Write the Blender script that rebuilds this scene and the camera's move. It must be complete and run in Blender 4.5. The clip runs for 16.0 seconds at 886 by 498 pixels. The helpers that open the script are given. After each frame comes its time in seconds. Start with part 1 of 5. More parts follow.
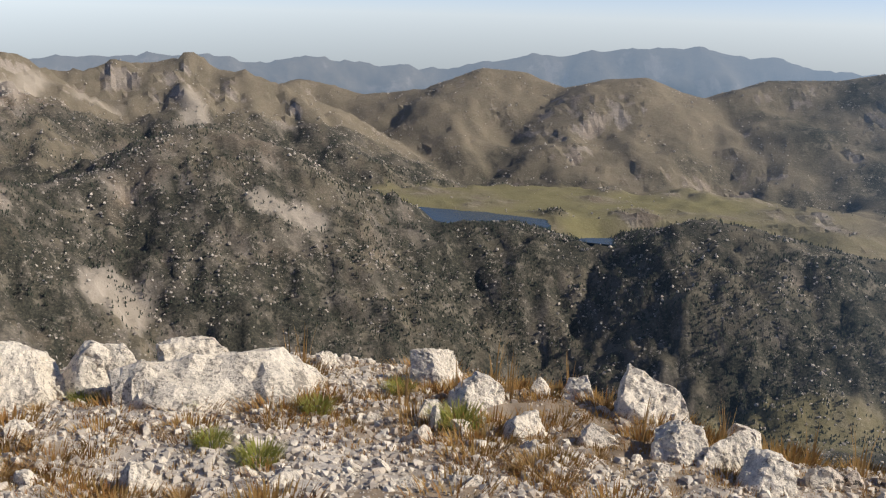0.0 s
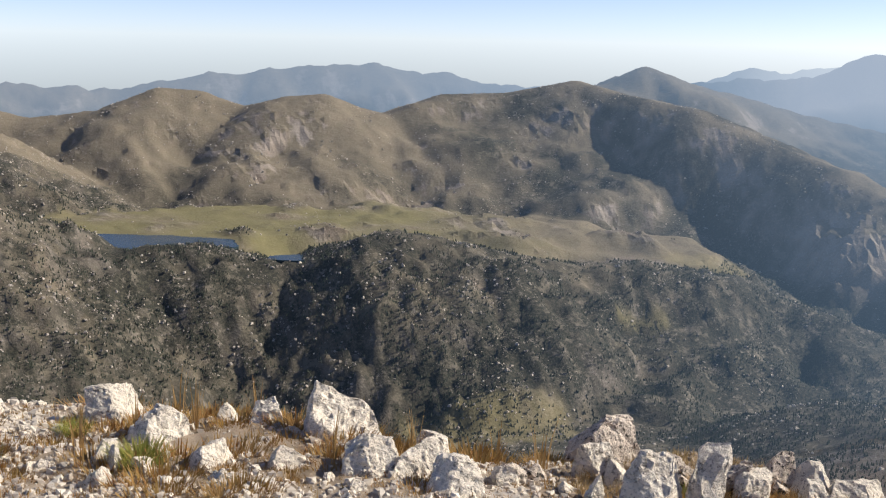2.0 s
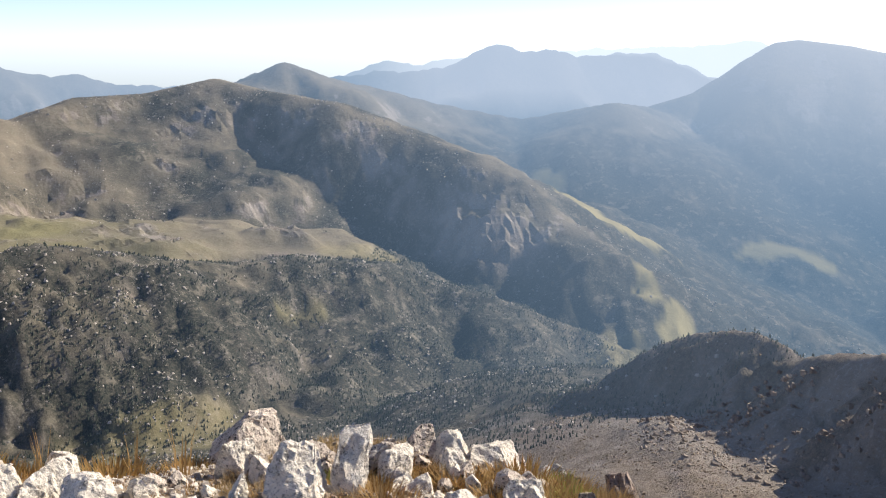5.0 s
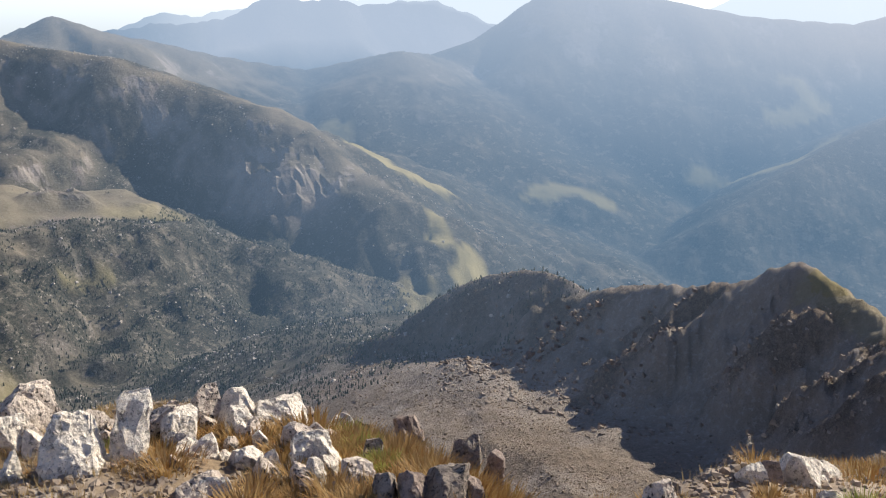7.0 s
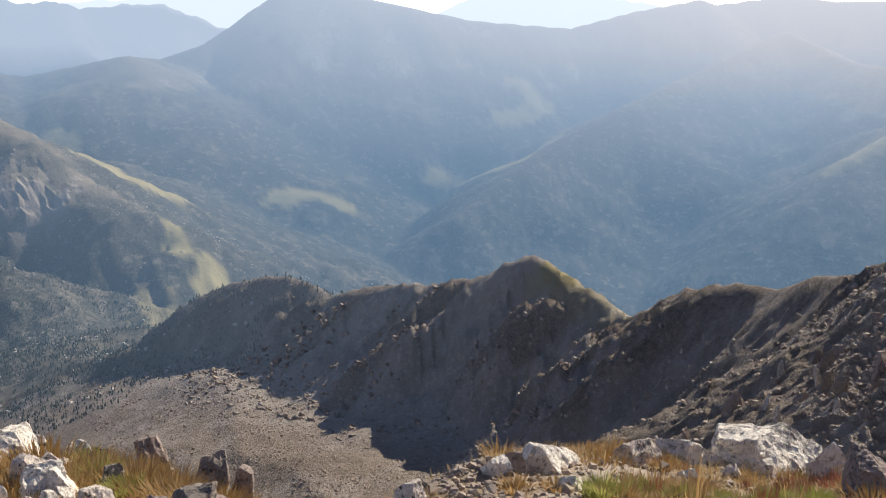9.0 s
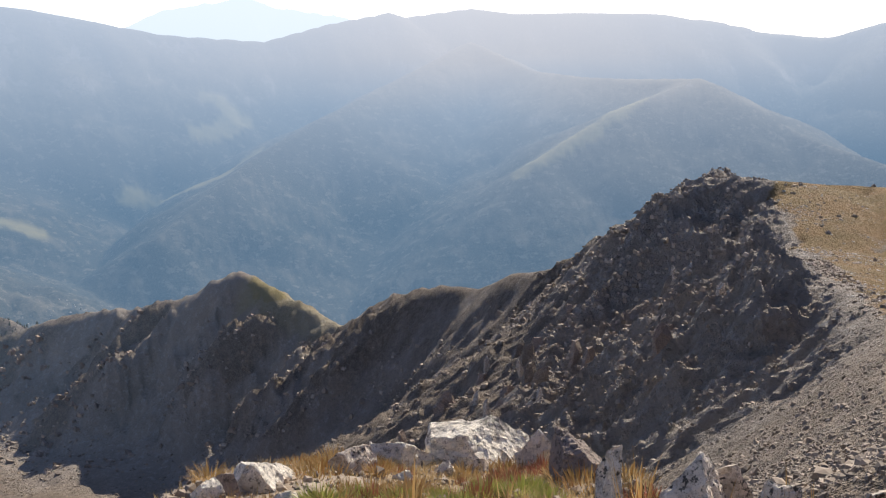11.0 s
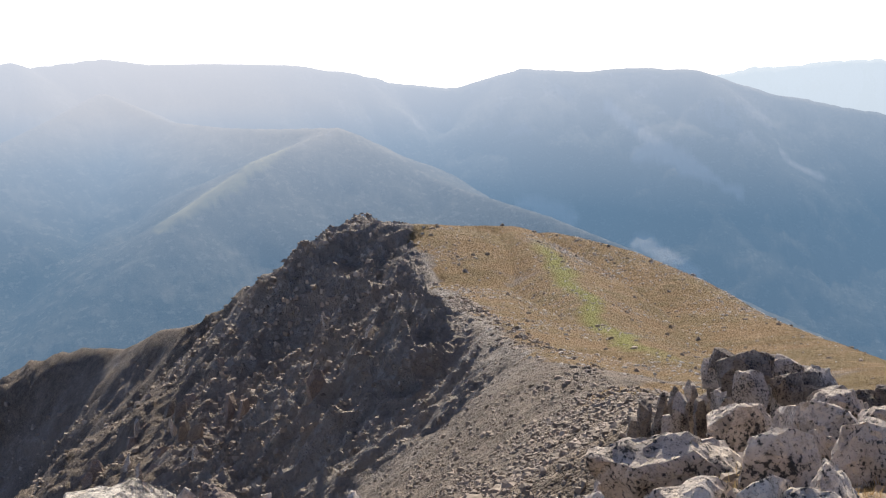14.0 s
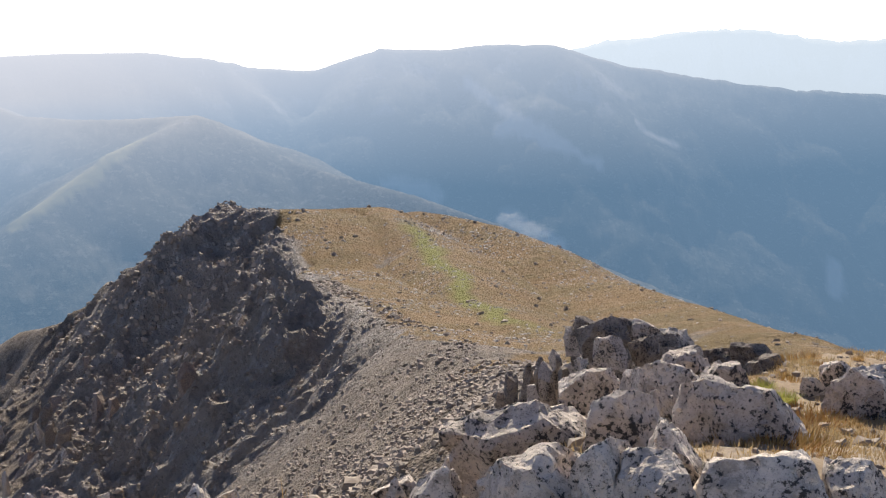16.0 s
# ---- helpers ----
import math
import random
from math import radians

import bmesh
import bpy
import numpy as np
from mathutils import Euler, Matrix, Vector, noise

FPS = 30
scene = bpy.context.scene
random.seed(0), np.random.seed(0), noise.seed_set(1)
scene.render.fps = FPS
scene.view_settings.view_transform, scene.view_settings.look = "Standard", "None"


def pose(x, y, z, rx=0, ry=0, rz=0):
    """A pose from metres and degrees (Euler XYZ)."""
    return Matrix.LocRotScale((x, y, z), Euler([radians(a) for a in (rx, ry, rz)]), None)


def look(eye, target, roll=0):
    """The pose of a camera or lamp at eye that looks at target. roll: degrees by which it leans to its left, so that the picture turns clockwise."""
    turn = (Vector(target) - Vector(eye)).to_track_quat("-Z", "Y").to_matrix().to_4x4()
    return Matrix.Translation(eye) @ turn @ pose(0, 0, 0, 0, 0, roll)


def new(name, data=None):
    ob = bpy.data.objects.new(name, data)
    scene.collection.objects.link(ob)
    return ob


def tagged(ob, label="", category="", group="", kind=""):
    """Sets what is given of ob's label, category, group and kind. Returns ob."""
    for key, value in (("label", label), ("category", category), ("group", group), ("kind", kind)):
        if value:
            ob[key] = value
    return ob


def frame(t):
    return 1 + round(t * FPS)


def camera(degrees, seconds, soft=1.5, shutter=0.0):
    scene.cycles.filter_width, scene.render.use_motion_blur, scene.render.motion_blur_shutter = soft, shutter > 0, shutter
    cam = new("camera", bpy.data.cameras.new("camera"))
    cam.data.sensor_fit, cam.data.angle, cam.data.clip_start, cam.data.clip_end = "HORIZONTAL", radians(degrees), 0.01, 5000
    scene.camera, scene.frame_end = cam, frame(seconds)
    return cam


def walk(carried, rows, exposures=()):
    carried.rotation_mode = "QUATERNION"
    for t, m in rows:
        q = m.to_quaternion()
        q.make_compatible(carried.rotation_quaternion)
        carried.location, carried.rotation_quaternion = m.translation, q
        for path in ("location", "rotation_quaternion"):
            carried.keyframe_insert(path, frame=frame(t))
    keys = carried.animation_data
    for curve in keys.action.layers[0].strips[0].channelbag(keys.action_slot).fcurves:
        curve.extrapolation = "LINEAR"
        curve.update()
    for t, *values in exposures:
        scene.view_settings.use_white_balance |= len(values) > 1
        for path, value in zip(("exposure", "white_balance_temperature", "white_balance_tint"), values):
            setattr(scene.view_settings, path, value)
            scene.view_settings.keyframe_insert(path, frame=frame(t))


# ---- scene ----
cam = camera(43.5, 16.0, soft=1.2)
PATH = [
    (0, 0.000, -0.000, 1.650, 78.06, -1.59, 0.33),
    (0.5, 0.021, 0.028, 1.644, 78.42, -1.84, -4.62),
    (1, 0.035, 0.052, 1.646, 79.18, -1.70, -8.64),
    (1.5, 0.049, 0.063, 1.639, 79.33, -1.58, -12.20),
    (2, 0.058, 0.082, 1.636, 79.32, -1.18, -16.00),
    (2.5, 0.065, 0.090, 1.631, 79.97, -0.83, -19.50),
    (3, 0.079, 0.100, 1.620, 79.65, -0.32, -23.53),
    (3.5, 0.104, 0.118, 1.617, 80.06, -0.05, -27.47),
    (4, 0.152, 0.143, 1.595, 79.61, -0.13, -30.57),
    (4.5, 0.180, 0.136, 1.593, 79.55, -0.03, -32.51),
    (7, 0.263, 0.101, 1.581, 76.68, 0.86, -45.29),
    (7.5, 0.277, 0.112, 1.582, 76.46, 1.03, -49.18),
    (8, 0.291, 0.130, 1.575, 76.52, 0.82, -51.51),
    (8.5, 0.293, 0.126, 1.576, 76.46, 0.45, -55.18),
    (9, 0.297, 0.118, 1.581, 76.74, 0.38, -58.79),
    (9.5, 0.300, 0.108, 1.583, 76.80, 0.70, -62.62),
    (10, 0.311, 0.109, 1.580, 77.02, 1.05, -66.51),
    (12.5, 0.472, 0.177, 1.499, 78.15, -0.67, -84.22),
    (13, 0.463, 0.158, 1.506, 78.70, -0.27, -87.06),
    (13.5, 0.510, 0.137, 1.487, 79.22, -0.22, -90.55),
    (14, 0.501, 0.119, 1.489, 79.77, -0.07, -92.50),
    (14.5, 0.513, 0.091, 1.484, 79.76, 0.32, -93.75),
    (15, 0.531, 0.061, 1.479, 79.22, 0.63, -96.47),
    (15.5, 0.521, 0.046, 1.482, 78.80, 1.53, -97.58),
    (16, 0.523, 0.031, 1.475, 78.70, 1.54, -99.70),
]
EXPOSURES = ((0, -.12), (1.5, .03), (3, .42), (4.5, .52), (7, .42), (10, .46), (12.5, .46), (16, .56))
SKY_STRENGTH, SKY_CAST = .128, (1.06, .99, 1.06, 1)
# emission colours and strength of the haze painted onto far surfaces
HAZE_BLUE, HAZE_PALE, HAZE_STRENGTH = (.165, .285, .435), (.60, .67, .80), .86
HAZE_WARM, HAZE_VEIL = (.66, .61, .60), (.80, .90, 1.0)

walk(cam, [(t, pose(x, y, z, rx, ry, rz)) for t, x, y, z, rx, ry, rz in PATH], EXPOSURES)

# ---- world and sun ----
SUN_BEARING, SUN_HEIGHT = 99, 34          # degrees clockwise from +y, and above the horizon
world = bpy.data.worlds.new("sky")
scene.world = world
world.use_nodes = True
wn = world.node_tree.nodes
sky = wn.new("ShaderNodeTexSky")
sky.sky_type, sky.sun_disc = "NISHITA", False
sky.sun_elevation, sky.sun_rotation = radians(SUN_HEIGHT), radians(SUN_BEARING)
sky.altitude, sky.air_density, sky.dust_density, sky.ozone_density = 2800, .6, 1.2, .6
cool = wn.new("ShaderNodeMix")            # the clear, cool cast of high mountain air
cool.data_type, cool.blend_type = "RGBA", "MULTIPLY"
cool.inputs[0].default_value, cool.inputs[7].default_value = 1, SKY_CAST
world.node_tree.links.new(sky.outputs[0], cool.inputs[6])
world.node_tree.links.new(cool.outputs[2], wn["Background"].inputs[0])
wn["Background"].inputs[1].default_value = SKY_STRENGTH
sun = new("sun", bpy.data.lights.new("sun", "SUN"))
sun.data.energy, sun.data.angle, sun.data.color = 5.0, radians(0.53), (1, .92, .80)
sun_way = Vector((math.sin(radians(SUN_BEARING)) * math.cos(radians(SUN_HEIGHT)), math.cos(radians(SUN_BEARING)) * math.cos(radians(SUN_HEIGHT)), math.sin(radians(SUN_HEIGHT))))
sun.matrix_world = look(sun_way * 50, (0, 0, 0))


# ---- materials ----
class Nodes:
    """A node material under construction."""

    def __init__(self, name, rough=.9):
        self.mat = bpy.data.materials.new(name)
        self.mat.use_nodes = True
        self.tree = self.mat.node_tree
        self.bsdf = self.tree.nodes["Principled BSDF"]
        self.bsdf.inputs["Roughness"].default_value = rough
        self.bsdf.inputs["Specular IOR Level"].default_value = .25
        self.place = self.add("ShaderNodeTexCoord").outputs["Object"]

    def add(self, kind):
        return self.tree.nodes.new(kind)

    def put(self, value, socket):
        if hasattr(value, "links"):
            self.tree.links.new(value, socket)
        elif isinstance(value, tuple) and len(value) == 3 and socket.type == "RGBA":
            socket.default_value = (*value, 1)
        else:
            socket.default_value = value

    def noise(self, scale, detail=4, rough=.6, place=None, stretch=None):
        n = self.add("ShaderNodeTexNoise")
        n.inputs["Scale"].default_value, n.inputs["Detail"].default_value, n.inputs["Roughness"].default_value = scale, detail, rough
        place = place or self.place
        if stretch:
            m = self.add("ShaderNodeMapping")
            m.inputs["Scale"].default_value = stretch
            self.put(place, m.inputs[0])
            place = m.outputs[0]
        self.put(place, n.inputs["Vector"])
        return n.outputs["Fac"]

    def cells(self, scale, feature="F1"):
        n = self.add("ShaderNodeTexVoronoi")
        n.feature = feature
        n.inputs["Scale"].default_value = scale
        self.put(self.place, n.inputs["Vector"])
        return n

    def ramp(self, fac, low, high, a=0.0, b=1.0):
        n = self.add("ShaderNodeMapRange")
        n.interpolation_type = "SMOOTHSTEP"
        self.put(fac, n.inputs["Value"])
        for key, v in (("From Min", low), ("From Max", high), ("To Min", a), ("To Max", b)):
            n.inputs[key].default_value = v
        return n.outputs[0]

    def math(self, op, a, b):
        n = self.add("ShaderNodeMath")
        n.operation = op
        self.put(a, n.inputs[0]), self.put(b, n.inputs[1])
        return n.outputs[0]

    def mix(self, fac, a, b):
        n = self.add("ShaderNodeMix")
        n.data_type = "RGBA"
        self.put(fac, n.inputs[0]), self.put(a, n.inputs[6]), self.put(b, n.inputs[7])
        return n.outputs[2]

    def attr(self, name):
        n = self.add("ShaderNodeAttribute")
        n.attribute_name = name
        return n.outputs["Fac"]

    def bump(self, height, distance, strength=1.0, under=None):
        n = self.add("ShaderNodeBump")
        n.inputs["Distance"].default_value, n.inputs["Strength"].default_value = distance, strength
        self.put(height, n.inputs["Height"])
        if under:
            self.put(under, n.inputs["Normal"])
        return n.outputs[0]

    def done(self, color, normal=None):
        self.put(color, self.bsdf.inputs["Base Color"])
        if normal:
            self.put(normal, self.bsdf.inputs["Normal"])
        return self.mat


def land_color(m, grasses):
    """The colours of the open mountain: rock, scree, dry grass, woodland floor and bright gravel, by the cover that lies there."""
    big, mid, fine = m.noise(.006, 5), m.noise(.045, 9, .72), m.noise(.30, 7, .75)
    pebble, tiny, grit = m.noise(1.1, 4, .75), m.noise(3.0, 5, .7), m.noise(40, 4, .7)
    rock = m.mix(m.ramp(mid, .40, .60), (.31, .262, .212), (.38, .32, .26))
    rock = m.mix(m.ramp(fine, .52, .62), rock, (.43, .38, .325))
    rock = m.mix(m.ramp(pebble, .52, .62, 0, .35), rock, (.13, .112, .095))
    rock = m.mix(m.ramp(big, .55, .7, 0, .45), rock, (.27, .18, .13))
    scree = m.mix(m.ramp(fine, .40, .60), (.145, .110, .078), (.26, .202, .148))
    scree = m.mix(m.ramp(pebble, .50, .60, 0, .65), scree, (.11, .088, .068))
    scree = m.mix(m.ramp(tiny, .5, .62, 0, .7), scree, (.35, .28, .208))
    grass = m.mix(m.ramp(mid, .40, .60), grasses[0], grasses[1])
    grass = m.mix(m.ramp(pebble, .5, .65, 0, .5), grass, (.13, .085, .04))
    grass = m.mix(m.ramp(fine, .5, .65, 0, .7), grass, grasses[2])
    wood = m.mix(m.ramp(fine, .45, .60), (.034, .035, .026), (.085, .076, .055))
    wood = m.mix(m.ramp(mid, .53, .62, 0, .8), wood, (.19, .165, .125))
    wood = m.mix(m.math("MULTIPLY", m.ramp(m.noise(.16, 9, .8), .55, .60, 0, .8), m.math("MULTIPLY", m.ramp(m.noise(.02, 4, .6), .48, .60), m.ramp(m.attr("haze_glow"), .2, .45, 1, 0))), wood, (.31, .27, .225))
    c = m.mix(m.attr("scree"), rock, scree)
    tufty = m.ramp(m.math("ADD", m.attr("grass"), m.math("MULTIPLY", m.math("SUBTRACT", mid, .5), 1.6)), .38, .62)
    c = m.mix(tufty, c, grass)
    c = m.mix(m.attr("wood"), c, wood)
    c = m.mix(m.attr("lush"), c, (.22, .21, .045))
    c = m.mix(m.attr("pasture"), c, (.34, .285, .135))
    c = m.mix(m.attr("scar"), c, (.58, .50, .41))
    gravel = m.mix(m.ramp(tiny, .3, .7), (.44, .39, .335), (.60, .545, .48))
    gravel = m.mix(m.ramp(grit, .45, .7, 0, .7), gravel, (.30, .25, .20))
    turf = m.mix(m.ramp(grit, .3, .7), (.17, .115, .064), (.31, .225, .13))
    c = m.mix(m.attr("gravel"), c, gravel)
    c = m.mix(m.attr("turf"), c, turf)
    return c, mid, fine, tiny, grit


m = Nodes("mountain_ground", .95)
color, mid, fine, tiny, grit = land_color(m, ((.25, .155, .065), (.20, .138, .055), (.34, .225, .11)))
far_relief = m.math("MULTIPLY", m.math("ADD", mid, m.math("MULTIPLY", fine, .35)), m.math("SUBTRACT", 1.0, m.attr("near")))
near_relief = m.math("ADD", m.math("MULTIPLY", tiny, .6), m.math("MULTIPLY", grit, .3))
m.done(color, m.bump(near_relief, .03, .8, m.bump(m.math("MULTIPLY", m.noise(1.1, 4, .75), m.math("SUBTRACT", 1.0, m.attr("near"))), .9, .8, m.bump(far_relief, 7.0, .75))))

GROUND_NODES = m


def paint_haze(m, surface):
    """Mixes haze-coloured emission over a far surface, imitating the bright haze of the valley."""
    haze_glow = m.add("ShaderNodeEmission")
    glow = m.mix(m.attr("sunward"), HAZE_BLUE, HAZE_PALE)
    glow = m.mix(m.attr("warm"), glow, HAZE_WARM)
    m.put(m.mix(m.attr("veil"), glow, HAZE_VEIL), haze_glow.inputs[0])
    haze_glow.inputs[1].default_value = HAZE_STRENGTH
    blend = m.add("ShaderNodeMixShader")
    m.put(m.attr("haze_glow"), blend.inputs[0])
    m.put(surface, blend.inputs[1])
    m.put(haze_glow.outputs[0], blend.inputs[2])
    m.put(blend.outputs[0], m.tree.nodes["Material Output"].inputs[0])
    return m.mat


# the ground gets painted haze too, from 450 m outwards
GROUND = paint_haze(GROUND_NODES, GROUND_NODES.bsdf.outputs[0])

# distant ranges: the same land with haze painted on as emission, so they glow a little
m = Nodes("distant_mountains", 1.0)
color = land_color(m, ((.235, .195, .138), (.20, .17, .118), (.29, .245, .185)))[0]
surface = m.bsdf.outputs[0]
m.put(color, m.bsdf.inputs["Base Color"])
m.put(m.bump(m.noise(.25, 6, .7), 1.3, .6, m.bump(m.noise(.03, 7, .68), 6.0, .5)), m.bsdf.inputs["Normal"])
DISTANCE = paint_haze(m, surface)

# lake water
m = Nodes("lake_water", .16)
m.bsdf.inputs["IOR"].default_value = 1.33
m.bsdf.inputs["Specular IOR Level"].default_value = .5
WATER = m.done(m.mix(m.noise(.02), (.03, .055, .07), (.04, .065, .08)), m.bump(m.noise(.6, 3), .05, .3))


def granite(name, pale, dark, lichen, spots):
    """Weathered granite: pale grains, dark specks, black and yellow-green lichen."""
    m = Nodes(name, .88)
    shade = m.add("ShaderNodeObjectInfo").outputs["Random"]
    patch, grain, speck = m.noise(5, 5, .65), m.noise(60, 5, .75), m.noise(150, 2, .6)
    c = m.mix(m.ramp(patch, .3, .7), pale, dark)
    c = m.mix(m.ramp(grain, .48, .68, 0, .75), c, tuple(v * .55 for v in pale))
    c = m.mix(m.ramp(speck, .58, .72, 0, .7), c, (.09, .08, .075))
    c = m.mix(m.ramp(m.noise(15, 8, .78), .47, .60, 0, .6), c, tuple(v * .62 for v in dark))
    c = m.mix(m.ramp(shade, 0, 1, 0, .35), c, dark)
    yellow = m.ramp(m.noise(9, 6, .7), .60, .70, 0, lichen)
    c = m.mix(yellow, c, (.42, .42, .20))
    black = m.ramp(m.math("ADD", m.noise(55, 5, .7), m.math("MULTIPLY", patch, .6)), .83, .90, 0, spots)
    c = m.mix(black, c, (.035, .032, .03))
    n = m.bump(patch, .05, .5)
    n = m.bump(m.noise(20, 5, .75), .012, .6, n)
    n = m.bump(grain, .008, .8, n)
    return m.done(c, n)


STONE_PALE = granite("pale_granite", (.86, .775, .645), (.70, .615, .50), .45, .6)
STONE_GREY = granite("grey_granite", (.76, .65, .53), (.46, .38, .305), .3, .95)
STONE_DARK = granite("dark_granite", (.40, .33, .26), (.20, .16, .125), .35, .95)
STONE_RUST = granite("brown_granite", (.40, .31, .25), (.26, .20, .16), .2, .6)


def leafy(name, a, b, c2, thin=0.0, far=False):
    """Small plants and stones, each with a tone of its own; thin blades let light through; far ones get painted haze.
    """
    m = Nodes(name, .8)
    r = m.add("ShaderNodeNewGeometry").outputs["Random Per Island"]
    c = m.mix(m.ramp(r, 0, 1), a, b)
    c = m.mix(m.ramp(m.noise(.7, 3), .45, .7), c, c2)
    m.done(c)
    if thin:
        back = m.add("ShaderNodeBsdfTranslucent")
        m.put(c, back.inputs[0])
        both = m.add("ShaderNodeMixShader")
        both.inputs[0].default_value = thin
        m.put(m.bsdf.outputs[0], both.inputs[1])
        m.put(back.outputs[0], both.inputs[2])
        m.put(both.outputs[0], m.tree.nodes["Material Output"].inputs[0])
    return paint_haze(m, both.outputs[0] if thin else m.bsdf.outputs[0]) if far else m.mat


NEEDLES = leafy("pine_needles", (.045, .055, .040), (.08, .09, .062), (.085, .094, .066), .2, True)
STRAW = leafy("dry_grass", (.50, .34, .15), (.34, .20, .075), (.38, .25, .09), .45)
GREEN_BLADES = leafy("green_grass", (.30, .33, .07), (.42, .38, .12), (.26, .29, .06), .5)
RUSTY = leafy("rusty_cushion", (.34, .17, .055), (.42, .28, .10), (.26, .18, .06), .35)
REDDISH = leafy("red_stonecrop", (.34, .09, .07), (.24, .14, .06), (.30, .18, .08), .3)
RUBBLE = leafy("rubble_stone", (.40, .315, .235), (.18, .14, .104), (.29, .23, .17))
SPLINTER = leafy("splinter_rock", (.46, .38, .30), (.22, .178, .14), (.33, .27, .21))
PALE_RUBBLE = leafy("gravel_stone", (.72, .65, .545), (.45, .385, .315), (.60, .53, .44))
PALE_BOULDER = leafy("pale_boulder", (.62, .55, .46), (.32, .28, .235), (.46, .405, .34))
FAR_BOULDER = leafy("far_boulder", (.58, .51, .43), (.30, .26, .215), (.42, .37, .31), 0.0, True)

DRY_TURF = leafy("dry_turf", (.46, .34, .18), (.32, .215, .105), (.40, .30, .155), .4)


# the summit ground: height at 3 m, fall per metre and rim radius, by bearing (degrees, east negative)
RIM_BEARING = (-180, -140, -128, -118, -112, -106, -102, -98, -90, -85, -80, -75, -66, -62, -57, -51, -48, -45, -40, -36, -30, -26, -20, -14, -8, 0, 10, 25, 60, 180)
RIM_RADIUS = (9, 9, 8, 7, 5, 4.2, 3.3, 2.9, 2.8, 3.0, 4.7, 5.2, 4.3, 3.9, 3.2, 3.1, 3.5, 3.9, 4.3, 4.7, 4.8, 4.5, 4.4, 4.4, 4.9, 5.4, 5.6, 5.6, 8, 9)
RIM_BASE = (0.2, 0.2, 0.27, 0.37, 0.4, 0.4, 0.34, 0.27, 0.25, 0.23, 0.22, 0.2, 0.19, 0.16, 0.11, 0.04, 0, 0, 0, 0, 0, 0, 0, 0, 0, 0, 0, 0, 0.1, 0.2)
RIM_FALL = (0.1, 0.15, 0.2, 0.2, 0.2, 0.2, 0.2, 0.2, 0.22, 0.26, 0.3, 0.33, 0.26, 0.2, 0.16, 0.12, 0.1, 0.1, 0.1, 0.09, 0.08, 0.08, 0.07, 0.06, 0.06, 0.06, 0.05, 0.05, 0.05, 0.1)


def summit(x, y):
    """Height of the summit ground and of the steep slope under its rim."""
    r, a = np.hypot(x, y), np.degrees(np.arctan2(-x, y))
    base, fall, rim = (np.interp(a, RIM_BEARING, c) for c in (RIM_BASE, RIM_FALL, RIM_RADIUS))
    inner = base * np.clip(r / 3, 0, 1) ** 1.5 - fall * np.clip(r - 3, 0, None)
    over = np.clip(r - rim, 0, None)
    return inner - .72 * (np.sqrt(over ** 2 + .3) - .548)


# ---- the land ----
# crest lines in metres: x east, y north, z above the summit ground; each with the fall of its left and right flank
RIDGES = {
    "knolls": (.50, .56, 14, ((-156, 1341, -278), (-105, 1396, -274), (-19, 1430, -271), (33, 1440, -265), (99, 1427, -266), (157, 1411, -277), (203, 1416, -292), (238, 1410, -281), (266, 1405, -263), (318, 1384, -246), (380, 1347, -249), (451, 1325, -263), (571, 1333, -288), (662, 1313, -283), (771, 1287, -303), (854, 1257, -334), (918, 1186, -358), (989, 1128, -392))),
    "dome": (.55, .60, 18, ((-900, 1100, -160), (-564, 1171, -175), (-474, 1264, -205), (-405, 1340, -194), (-351, 1407, -158), (-321, 1434, -150), (-265, 1446, -157), (-212, 1434, -173), (-173, 1419, -206), (-136, 1413, -248))),
    "crags": (.5, .42, 10, ((-1300, 1700, -30), (-974, 1860, -56), (-844, 1923, -77), (-779, 2004, -90), (-763, 2064, -125), (-697, 2087, -112), (-600, 2117, -109), (-499, 2143, -87), (-417, 2109, -118), (-387, 2115, -115), (-307, 2078, -142), (-233, 1986, -186), (-163, 1893, -234))),
    "spur": (.85, 1.0, 4, ((720, 760, -345), (691, 667, -261), (694, 634, -245), (689, 579, -230), (684, 538, -233), (668, 509, -233), (654, 461, -215), (643, 405, -204), (630, 349, -188), (619, 327, -174), (618, 308, -167), (599, 278, -171), (587, 255, -175), (561, 213, -185), (543, 205, -170), (512, 171, -145), (490, 141, -133), (466, 116, -126), (440, 94, -111), (414, 73, -101), (377, 52, -83), (339, 34, -65), (310, 12, -48), (300, -3, -46))),
    "grass_edge": (.15, .70, 3, ((328, -17, -51), (300, -6, -49), (250, -9, -52), (170, -11, -39.5), (110, -13, -28.5), (64, -12.6, -18.3), (41, -10.5, -12), (20, -6.5, -4.8))),
    "grass_top": (.8, .8, 6, ((310, 12, -48), (322, -6, -50), (330, -34, -52))),
    "grass_ridge": (.55, .85, 9, ((330, -34, -52), (258, -39, -50), (167, -33, -41), (97, -25, -27), (58, -18, -17), (29, -10, -8.2))),
    "near_rib": (.5, 1.7, 1.5, ((29, -10, -8.2), (15, -5.5, -3.3), (8, -3.6, -1.2), (5, -2.2, -.5))),
    "grass_flank": (.7, .3, 8, ((324, -46, -53), (299, -62, -53.4), (262, -67, -53), (225, -69.5, -52.2), (163, -64.5, -43), (100, -51.3, -30), (60, -36.7, -19.6))),
}
